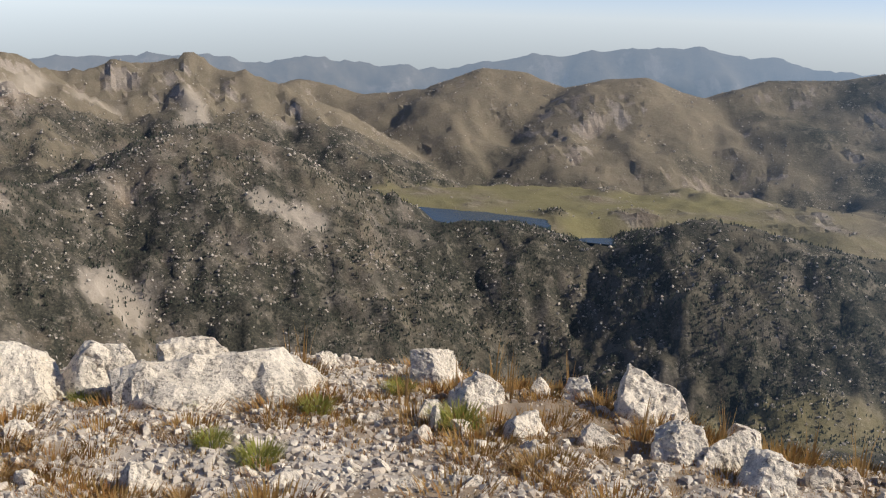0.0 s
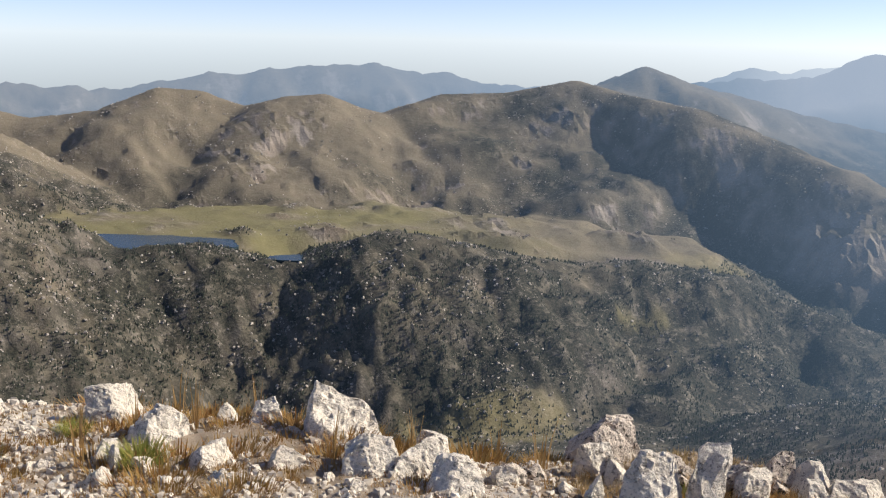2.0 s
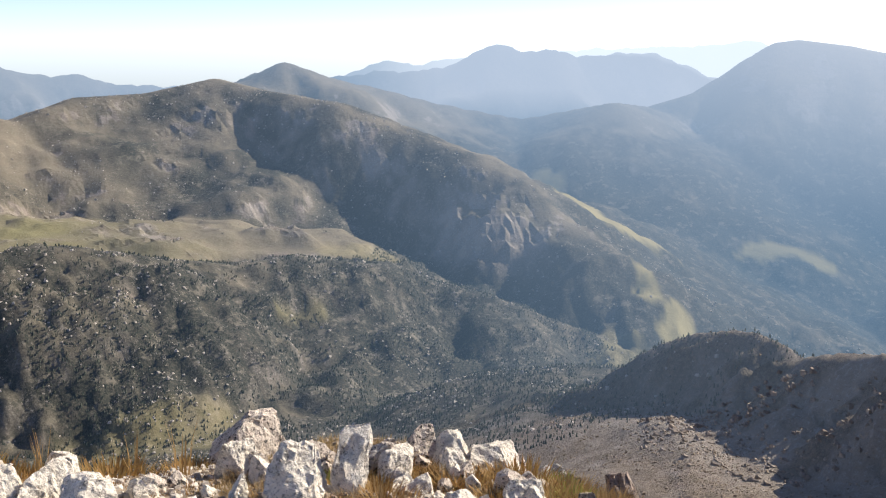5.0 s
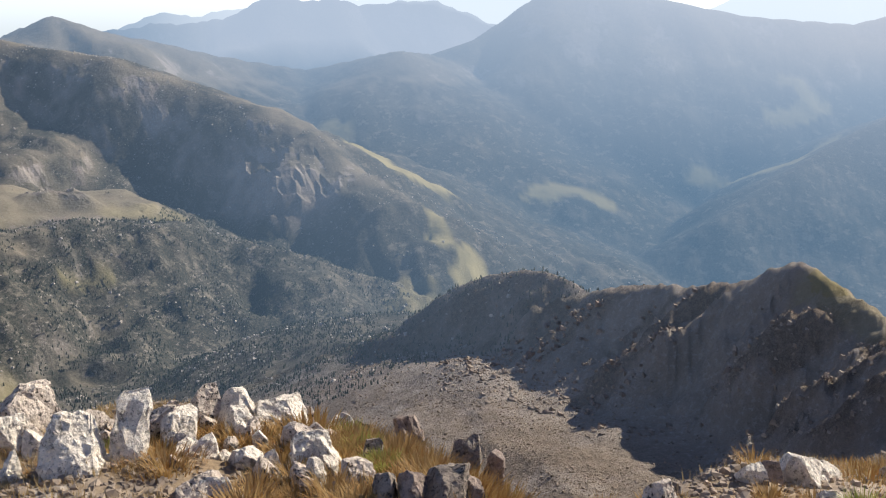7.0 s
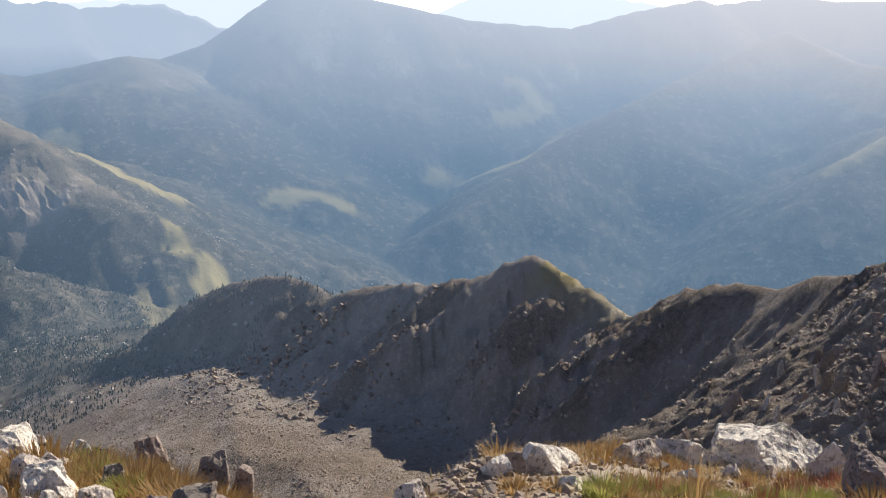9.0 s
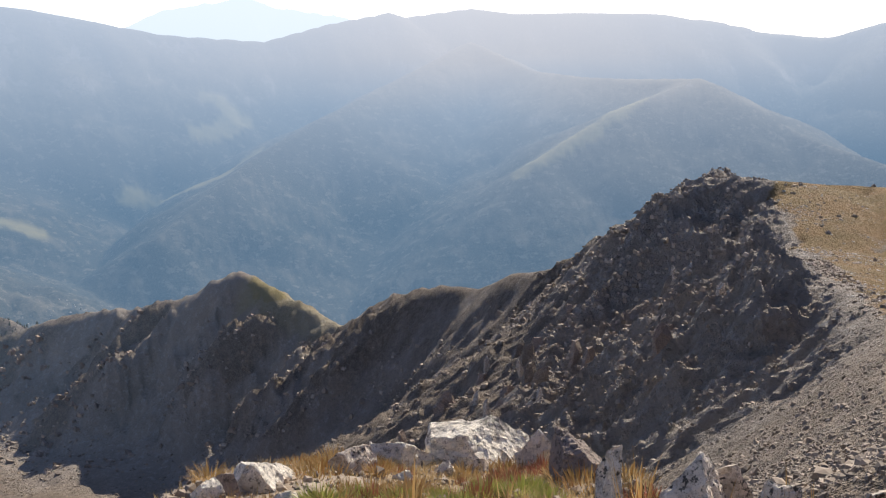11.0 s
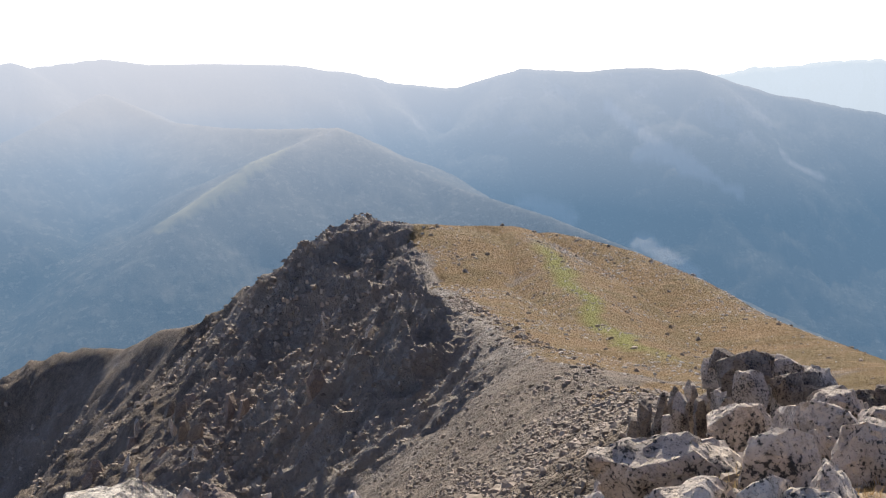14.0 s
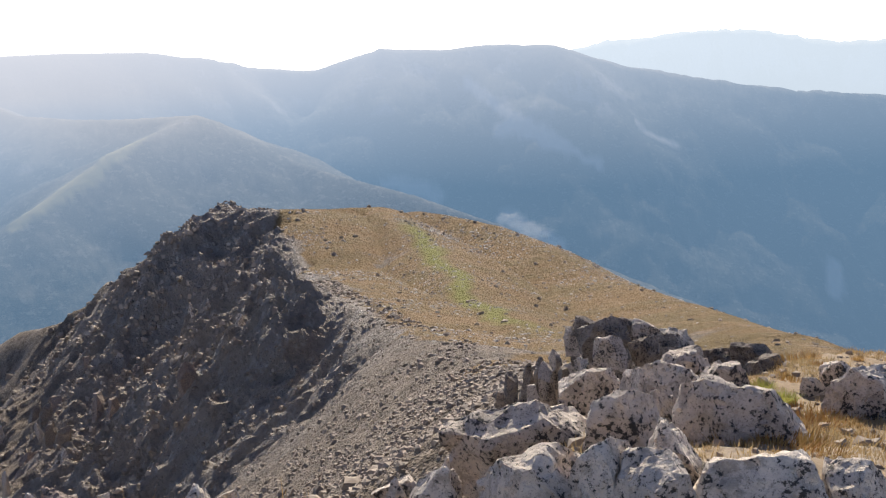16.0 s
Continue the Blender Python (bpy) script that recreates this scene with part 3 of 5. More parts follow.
near = np.where((side > 82) & (side < 107), np.minimum(near, np.clip((3.6 - RAD) / .5, 0, 1)), near)
sod = np.clip((rough(X, Y, .55, 4, 101) + .25 * rough(X, Y, 2.2, 2, 105) + .15) / .25, 0, 1)
sod = np.maximum(sod, np.clip((side - 22) / 6, 0, 1) * np.clip(.8 + .5 * rough(X, Y, .4, 3, 109), .5, 1))
sod = np.maximum(sod, np.clip((side - 107) / 4, 0, 1) * np.clip((RAD - 2.2) / .6, 0, 1) * np.clip(.75 + .5 * rough(X, Y, .4, 3, 107), 0, 1))
turf = near * sod * np.interp(side, (15, 26), (.32, .85))
gravel = near * (1 - .5 * sod)
# painted haze is reckoned as if the far ranges stood farther off, and made brighter towards the sun


def painted_haze(far, side, z):
    """The haze painted on a place: its share, how bright towards the sun, how warm over the sunlit shoulders, and the
    last pale veil.
    """
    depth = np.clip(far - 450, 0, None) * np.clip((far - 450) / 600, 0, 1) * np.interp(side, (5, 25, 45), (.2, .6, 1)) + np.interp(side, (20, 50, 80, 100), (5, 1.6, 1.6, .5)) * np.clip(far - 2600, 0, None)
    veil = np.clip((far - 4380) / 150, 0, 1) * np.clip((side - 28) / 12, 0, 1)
    haze_glow = np.clip(1 - np.exp(-depth / np.interp(side, (-5, 10, 25, 38, 52, 75, 100, 130), (12000, 10000, 5200, 3300, 2500, 2400, 3500, 4200))), 0, .92 + .06 * veil)
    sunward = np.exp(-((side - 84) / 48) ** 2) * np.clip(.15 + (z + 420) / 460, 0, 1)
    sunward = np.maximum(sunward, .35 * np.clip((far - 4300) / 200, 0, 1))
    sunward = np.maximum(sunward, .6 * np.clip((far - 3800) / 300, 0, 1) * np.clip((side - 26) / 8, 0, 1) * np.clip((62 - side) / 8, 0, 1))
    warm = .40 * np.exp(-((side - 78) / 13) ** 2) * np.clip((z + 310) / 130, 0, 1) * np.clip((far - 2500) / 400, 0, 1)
    return {"haze_glow": haze_glow, "sunward": sunward, "warm": warm, "veil": .8 * veil}


PAINTED_HAZE = painted_haze(RAD, side, Z)

index = np.arange(rows * cols).reshape(rows, cols)
nxt = np.roll(index, -1, axis=1)
quads = np.stack([index[:-1], nxt[:-1], nxt[1:], index[1:]], axis=-1).reshape(-1, 4)
is_far = (WON[:-1] & WON[1:]).reshape(-1) | (RAD[:-1] > 1020).reshape(-1)
places = np.stack([X, Y, Z], axis=-1).reshape(-1, 3)
cover = {"grass": grass, "wood": wood, "scree": scree, "lush": lush, "near": near, "turf": turf, "gravel": gravel, "pasture": pasture, "scar": scar, **PAINTED_HAZE}


def land_piece(name, chosen, keys, material):
    used, faces = np.unique(chosen, return_inverse=True)
    me = mesh_from(name, places[used], faces.reshape(-1, 4), {k: cover[k].reshape(-1)[used] for k in keys}, material)
    reach, soft = np.hypot(places[chosen[:, 0], 0], places[chosen[:, 0], 1]), grass.reshape(-1)[chosen[:, 0]]
    me.polygons.foreach_set("use_smooth", (reach < 30) | (reach > 2700) | ((reach > 330) & (reach < 1020)) | (soft > .7) | (wood.reshape(-1)[chosen[:, 0]] > .35))
    return new(name, me)


ground = land_piece("ground", quads[~is_far], ("grass", "wood", "scree", "lush", "pasture", "scar", "near", "turf", "gravel", *PAINTED_HAZE), GROUND)
tagged(ground, "stony mountain ridge, scree slopes and wooded valley in sunlight", "ground", kind="structure")
backdrop = land_piece("backdrop", quads[is_far], ("grass", "wood", "scree", "lush", "pasture", "scar", "turf", "gravel", *PAINTED_HAZE), DISTANCE)
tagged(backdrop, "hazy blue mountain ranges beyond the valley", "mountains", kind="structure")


def thing(name, me, label, category, group="", kind="", m=None):
    ob = tagged(new(name, me), label, category, group, kind)
    if m is not None:
        ob.matrix_world = m
    return ob


def mesh_of(name, bm, material):
    me = bpy.data.meshes.new(name)
    bm.to_mesh(me)
    bm.free()
    me.materials.append(material)
    return me


def lake(name, x, y, z, a, b, turn, seed, label):
    """A tarn with an uneven shore, its water a thin body set in the meadow."""
    bm = bmesh.new()
    rim = []
    for k in range(72):
        w = k / 72 * math.tau
        s = 1 + .16 * noise.noise((math.cos(w) * 1.7 + seed, math.sin(w) * 1.7, 0)) + .06 * noise.noise((math.cos(w) * 6, math.sin(w) * 6, seed))
        rim.append(bm.verts.new((a * s * math.cos(w), b * s * math.sin(w), 0)))
    top = bm.faces.new(rim)
    under = bmesh.ops.extrude_face_region(bm, geom=[top])
    bmesh.ops.translate(bm, verts=[v for v in under["geom"] if isinstance(v, bmesh.types.BMVert)], vec=(0, 0, -6))
    bmesh.ops.recalc_face_normals(bm, faces=bm.faces)
    return thing(name, mesh_of(name, bm, WATER), label, "lake", m=pose(x, y, z, 0, 0, turn))


lake("lake", 5, 1560, -280.6, 150, 62, -16, 1, "dark blue mountain lake below the knolls in a meadow")
lake("pond", 210, 1405, -279, 34, 20, -8, 4, "small blue pond between two rocky knolls")


# ---- woods, boulders and rubble ----
def scatter(n, lo, hi, b0, b1, seed):
    """Even random places in a sector: metres from the summit, bearings in degrees."""
    rng = np.random.default_rng(seed)
    r = np.sqrt(rng.uniform(lo * lo, hi * hi, n))
    a = np.radians(rng.uniform(b0, b1, n))
    return -np.sin(a) * r, np.cos(a) * r, rng


def joined(name, x, y, z, sizes, turns, unit_v, unit_f, material, jitter, rng, sink=0.0, hazy=False):
    """Many small bodies as one mesh: each is the unit shape, scaled, turned and a little bent."""
    n, k = len(x), len(unit_v)
    v = np.repeat(unit_v[None], n, 0) * (1 + jitter * rng.uniform(-1, 1, (n, k, 3)))
    v = v * sizes[:, None, :]
    c, s = np.cos(turns)[:, None], np.sin(turns)[:, None]
    vx, vy = v[..., 0] * c - v[..., 1] * s, v[..., 0] * s + v[..., 1] * c
    p = np.stack([vx + x[:, None], vy + y[:, None], v[..., 2] + (z - sink * sizes[:, 2])[:, None]], -1).reshape(-1, 3)
    f = (unit_f[None] + (np.arange(n) * k)[:, None, None]).reshape(-1, unit_f.shape[1])
    # hazy bodies carry the values for haze painted on as emission
    cover = painted_haze(np.hypot(p[:, 0], p[:, 1]), np.degrees(np.arctan2(p[:, 0], p[:, 1])), p[:, 2]) if hazy else {}
    return new(name, mesh_from(name, p, f, cover, material, smooth=False))


def ring(n, radius, z, phase=0.0):
    w = np.arange(n) / n * math.tau + phase
    return [(radius * math.cos(t), radius * math.sin(t), z) for t in w]


# a young mountain pine: two ragged skirts of branches and a tip
PINE_V = np.array(ring(6, .30, .10) + [(0, 0, .62)] + ring(6, .21, .42, .5) + [(0, 0, 1.0)] + ring(3, .04, 0))
PINE_F = np.array([(k, (k + 1) % 6, 6) for k in range(6)] + [(7 + k, 7 + (k + 1) % 6, 13) for k in range(6)] + [(14, 15, 6), (15, 16, 6), (16, 14, 6)])
STONE_V = np.array(ring(5, .5, .12) + ring(4, .40, .55, .4) + [(0, 0, .72), (0, 0, -.2)])
STONE_F = np.array([(k, (k + 1) % 5, 5 + k % 4) for k in range(5)] + [(5 + k, k + 1, 5 + (k + 1) % 4) for k in range(4)] + [(5 + k, 5 + (k + 1) % 4, 9) for k in range(4)] + [((k + 1) % 5, k, 10) for k in range(5)] + [(4, 0, 5)])

# a smaller stone, for gravel and far scree
PEBBLE_V = np.array(ring(4, .5, 0) + [(.36 * math.cos(w), .36 * math.sin(w), .55) for w in (.8, 2.4, 4.7)])
PEBBLE_F = np.array([(0, 1, 4), (4, 1, 5), (1, 2, 5), (5, 2, 6), (2, 3, 6), (3, 0, 6), (6, 0, 4), (4, 5, 6)])

x, y, rng = scatter(190000, 560, 1950, -62, 26, 1)
z, won, crest, meadow, top = land(x, y)
patch, grain = rough(x, y, 90, 5, 81, .6), rough(x, y, 48, 4, 111, .6)
chance = np.clip((np.where(x < -60, -115, -175) - z + 60 * patch) / 60, 0, 1) * np.clip(.60 + 1.5 * grain, .03, 1) * np.maximum(np.clip((z - meadow - 3) / 5, 0, 1), meadow < -312) * ~won
keep = rng.uniform(0, 1, len(x)) < np.clip(chance * np.where(x > 300, 2.4, 1.2), 0, 1) * .8 * np.where(x < -110, .6, 1) * np.where((meadow > -300) & (y > 1420) & (x > 230), .12, 1) * np.where((np.hypot(x, y) > 960) | (x < 420), 1, .6 * (np.hypot(x, y) > 830))
x, y, z = x[keep], y[keep], z[keep]
tall = rng.uniform(1.7, 4.4, len(x)) * np.where((np.hypot(x, y) < 1080) | (x > 520), .9, 1)
sizes = np.stack([tall * rng.uniform(.7, 1.1, len(x)), tall * rng.uniform(.7, 1.1, len(x)), tall], -1)
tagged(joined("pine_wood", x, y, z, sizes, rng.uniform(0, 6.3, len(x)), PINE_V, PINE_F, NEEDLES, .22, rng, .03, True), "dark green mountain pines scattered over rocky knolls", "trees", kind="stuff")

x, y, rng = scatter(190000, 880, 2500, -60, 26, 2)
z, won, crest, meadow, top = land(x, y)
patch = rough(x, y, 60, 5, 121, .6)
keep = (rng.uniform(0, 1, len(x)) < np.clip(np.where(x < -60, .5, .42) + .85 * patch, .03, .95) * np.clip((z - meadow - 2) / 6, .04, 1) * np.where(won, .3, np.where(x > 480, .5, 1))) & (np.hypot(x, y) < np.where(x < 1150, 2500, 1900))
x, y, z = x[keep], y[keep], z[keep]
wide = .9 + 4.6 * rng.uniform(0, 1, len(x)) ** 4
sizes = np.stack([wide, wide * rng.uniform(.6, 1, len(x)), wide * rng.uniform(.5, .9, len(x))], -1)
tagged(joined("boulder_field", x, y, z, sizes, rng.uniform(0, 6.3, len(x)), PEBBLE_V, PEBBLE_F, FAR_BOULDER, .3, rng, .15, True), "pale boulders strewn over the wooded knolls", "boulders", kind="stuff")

# rubble on the near ridge, its scree and the grassy back
x, y, rng = scatter(60000, 14, 420, -125, -58, 3)
r = np.hypot(x, y)
thin = rng.uniform(0, 1, len(x)) < np.clip(60 / r, .25, 1)
x, y = x[thin], y[thin]
z, won, crest, meadow, top = land(x, y)
patch = rough(x, y, 24, 4, 131)
turfed = (-y + .10 * x > 8) & (x > 25)
keep = rng.uniform(0, 1, len(x)) < np.where(turfed, .15, np.clip(.45 + .5 * patch, .1, .95))
x, y, z = x[keep], y[keep], z[keep]
r = np.hypot(x, y)
wide = rng.uniform(.5, 1.15, len(x)) ** 3 * np.clip(.35 + r / 180, .35, 2.2) * np.where((-y + .10 * x > 8) & (x > 25), .6, 1)
sizes = np.stack([wide, wide * rng.uniform(.5, 1, len(x)), wide * rng.uniform(.4, .9, len(x))], -1)
tagged(joined("scree_rubble", x, y, z, sizes, rng.uniform(0, 6.3, len(x)), STONE_V, STONE_F, RUBBLE, .25, rng, .2), "broken grey stones on the ridge and its scree", "rubble", kind="stuff")

x, y, rng = scatter(80000, 20, 200, -101, -78, 5)
lip = np.interp(x, EDGE_X, EDGE_Y)
keep = (y > lip - 3) & (rng.uniform(0, 1, len(x)) > .75 * face(x, y)) & (rng.uniform(0, 1, len(x)) < np.clip(.55 + .7 * rough(x, y, 30, 4, 131), .1, .95))
x, y = x[keep], y[keep]
z = land(x, y)[0]
wide = (.22 + .9 * rng.uniform(0, 1, len(x)) ** 5) * np.clip(.25 + np.hypot(x, y) / 200, .25, 1.1)
sizes = np.stack([wide, wide * rng.uniform(.5, 1, len(x)), wide * rng.uniform(.4, .9, len(x))], -1)
tagged(joined("slope_scree", x, y, z, sizes, rng.uniform(0, 6.3, len(x)), PEBBLE_V, PEBBLE_F, RUBBLE, .28, rng, .15), "brown-grey scree stones below the turf of the ridge", "rubble", kind="stuff")

x, y, rng = scatter(40000, 420, 1000, -75, -40, 4)
z, won, crest, meadow, top = land(x, y)
keep = rng.uniform(0, 1, len(x)) < np.clip(.5 + .6 * rough(x, y, 50, 4, 141), .1, .95) * np.clip((nearest(x, y, RIDGES["spur"][3])[0] - 50) / 60, .04, 1)
x, y, z = x[keep], y[keep], z[keep]
wide = rng.uniform(.6, 1.3, len(x)) ** 3 * 1.4
sizes = np.stack([wide, wide * rng.uniform(.5, 1, len(x)), wide * rng.uniform(.4, .9, len(x))], -1)
tagged(joined("corrie_rubble", x, y, z, sizes, rng.uniform(0, 6.3, len(x)), PEBBLE_V, PEBBLE_F, RUBBLE, .3, rng, .25), "grey block scree filling the corrie below the spur", "rubble", kind="stuff")


# small pale stones lying in the turf of the ridge's back
x, y, rng = scatter(26000, 40, 330, -113, -90, 6)
keep = (y < np.interp(x, EDGE_X, EDGE_Y) + 2) & (rng.uniform(0, 1, len(x)) < np.clip(.30 + .55 * rough(x, y, 22, 4, 133), .06, .9))
x, y = x[keep], y[keep]
z = land(x, y)[0]
wide = (.16 + .65 * rng.uniform(0, 1, len(x)) ** 5) * np.clip(.4 + np.hypot(x, y) / 260, .4, 1.5)
sizes = np.stack([wide, wide * rng.uniform(.5, 1, len(x)), wide * rng.uniform(.3, .6, len(x))], -1)
tagged(joined("turf_stones", x, y, z, sizes, rng.uniform(0, 6.3, len(x)), PEBBLE_V, PEBBLE_F, PALE_BOULDER, .28, rng, .15), "small pale stones lying in the dry turf of the ridge", "stones", kind="stuff")


# ---- the summit: rocks ----
def rock_mesh(name, shape, wide, tall, seed, material, fine=10, beyond=False):
    """An angular granite block: a skewed box with corners and edges broken off, its faces cut finer and roughened."""
    rng = random.Random(seed)
    deep = wide * {"slab": rng.uniform(.45, .6), "fin": rng.uniform(1.1, 1.7)}.get(shape, rng.uniform(.7, .95))
    bm = bmesh.new()
    bmesh.ops.create_cube(bm, size=1)
    a, b, h = wide * .54, deep * .54, tall * .78
    for v in bm.verts:
        v.co = Vector((v.co.x * 2 * a, v.co.y * 2 * b, v.co.z * 2 * h))
    cuts = [(rng.uniform(0, math.tau), rng.uniform(-.35, 1.0)) for k in range({"slab": 9, "lump": 15, "fin": 11}.get(shape, 12))]
    if shape == "wedge":
        cuts += [(rng.uniform(-.3, .3), .85)] * 2
    lean = {"slab": .80, "block": .62, "lump": .66}.get(shape, 0)
    if lean:                              # the broad weathered face lies back towards the open side
        if beyond:                        # here the open side lies beyond
            cuts += [(rng.uniform(1.2, 2.6), .9), (rng.uniform(-.5, .4), .6)]
        else:
            cuts += [(rng.uniform(-1.45, -.75), lean + rng.uniform(-.08, .08)), (rng.uniform(-.5, .4), .5)]
    if shape in ("slab", "block"):
        cuts += [(rng.uniform(0, math.tau), rng.uniform(.93, 1))]
    for w, up in cuts:
        flat = math.sqrt(1 - up * up)
        n = Vector((math.cos(w) * flat / a, math.sin(w) * flat / b, up / h)).normalized()
        reach = math.sqrt((a * n.x) ** 2 + (b * n.y) ** 2 + (h * n.z) ** 2)
        co = n * reach * (rng.uniform(.80, 1.08) if up < .93 else rng.uniform(.62, .74) if beyond else rng.uniform(.80, .92))
        if shape == "wedge" and up == .85:
            co *= .62
        if lean and (w, up) in cuts[-3:-1]:
            co *= .58
        bmesh.ops.bisect_plane(bm, geom=bm.verts[:] + bm.edges[:] + bm.faces[:], plane_co=co, plane_no=n, clear_outer=True)
        rim = [e for e in bm.edges if e.is_boundary]
        if rim:
            bmesh.ops.holes_fill(bm, edges=rim, sides=0)
    top = max(v.co.z for v in bm.verts)
    for v in bm.verts:
        v.co.z *= tall * 1.02 / top
    bmesh.ops.bevel(bm, geom=bm.edges[:], offset=min(wide, tall) * .02, segments=1, affect="EDGES")
    bmesh.ops.triangulate(bm, faces=bm.faces)
    limit = max(wide, tall) / fine
    for k in range(4):
        longs = [e for e in bm.edges if e.calc_length() > limit]
        if longs:
            bmesh.ops.subdivide_edges(bm, edges=longs, cuts=1)
            bmesh.ops.triangulate(bm, faces=[f for f in bm.faces if len(f.verts) > 3])
    bmesh.ops.recalc_face_normals(bm, faces=bm.faces)
    bm.normal_update()
    shift, size = seed * 3.7, max(wide, tall)
    slip = Vector((.37, .21, .13))
    moves = []
    for v in bm.verts:
        p = v.co * (2.2 / size) + Vector((shift, 0, 0))
        crack = abs(noise.noise(p * 1.1 + Vector((9, 3, 1))))
        d = .024 * noise.noise(p * 1.6) + .022 * noise.noise(p * 4) + .016 * noise.noise(p * 10) - .03 * max(0, .06 - crack) / .06 + .014 * noise.cell(p * 1.9 + slip) + .009 * noise.cell(p * 4.3 + slip)
        moves.append(v.normal * d * size)
    for v, s in zip(bm.verts, moves):
        v.co += s
    for f in bm.faces:
        f.smooth = False
    return mesh_of(name, bm, material)


ROCK_LABELS = {
    "slab": "long flat slab of lichened granite on the summit gravel",
    "block": "angular granite boulder with rough broken faces",
    "fin": "upright split fin of granite on the rocky rim",
    "wedge": "tilted wedge of pale granite on the summit",
    "lump": "small rough granite stone half sunk in gravel",
}


def rocks(table, materials, group, seed):
    for k, (shape, x, y, z, wide, tall, turn, *roll) in enumerate(table):
        name = {"slab": "rock_slab", "block": "boulder", "fin": "rock_fin", "wedge": "rock_wedge", "lump": "stone"}[shape]
        me = rock_mesh(name, shape, wide, tall, seed + k, materials[k % len(materials)], 14 if wide > .2 else 8, turn < -55)
        if roll:
            m = pose(x, y, z - .05 * tall, roll[1] if len(roll) > 1 else 0, -roll[0], turn)
        else:
            m = pose(x, y, z, (k * 53) % 17 - 8, (k * 29) % 21 - 10, turn + (k * 37) % 50 - 25)
        thing(name, me, ROCK_LABELS[shape], "rock", group, m=m)


SLOPE = (
    ('block', -1.86, 4.66, -0.12, 0.45, 0.32, 22, 0, -12),
    ('block', -1.66, 4.86, -0.13, 0.35, 0.13, 19, 6, -12),
    ('slab', -1.51, 4.85, -0.12, 0.45, 0.28, 17, -3),
    ('slab', -1.14, 5.36, -0.14, 0.51, 0.17, 12, 2),
    ('slab', -0.93, 4.74, -0.1, 0.93, 0.26, 11, 7),
    ('lump', -1.65, 4.16, -0.09, 0.13, 0.12, 22, 0),
    ('lump', -1.08, 3.73, -0.06, 0.17, 0.11, 16, 4),
    ('lump', -0.54, 3.74, -0.06, 0.15, 0.08, 8, 0),
    ('block', 0.01, 5.18, -0.15, 0.28, 0.21, 0, 0, -12),
    ('slab', 0.21, 4.78, -0.12, 0.36, 0.17, -3, -14, -12),
    ('block', 0.38, 4.38, -0.1, 0.22, 0.14, -5, -4, -12),
    ('wedge', 0.49, 4.98, -0.14, 0.15, 0.13, -6, -8, -12),
    ('wedge', 0.66, 4.95, -0.14, 0.18, 0.16, -8, -20, -12),
    ('lump', 0.59, 4.84, -0.13, 0.09, 0.1, -7, 0),
    ('slab', 1.02, 4.66, -0.14, 0.46, 0.25, -12, -12, -14),
    ('block', 1.01, 4.16, -0.1, 0.29, 0.18, -14, -6, -12),
    ('block', 1.2, 4.15, -0.1, 0.28, 0.17, -16, -16, -12),
    ('block', 1.27, 3.86, -0.09, 0.29, 0.15, -18, -18, -12),
    ('lump', 0.67, 4.3, -0.1, 0.19, 0.15, -9, 6),
    ('lump', 0.36, 4.15, -0.09, 0.12, 0.1, -5, 0),
    ('lump', 0.13, 4.59, -0.12, 0.15, 0.16, -2, -12),
    ('fin', -0.01, 4.44, -0.11, 0.06, 0.16, 0, 0),
    ('lump', -0.06, 4.26, -0.09, 0.09, 0.11, 1, 0),
    ('lump', 0.15, 3.73, -0.06, 0.11, 0.1, -2, 0),
    ('lump', 1.5, 4.01, -0.11, 0.07, 0.09, -20, 0),
    ('lump', -0.28, 4.52, -0.11, 0.1, 0.08, 4, 0),
    ('lump', -0.58, 5.45, -0.15, 0.13, 0.09, 6, 0),
)
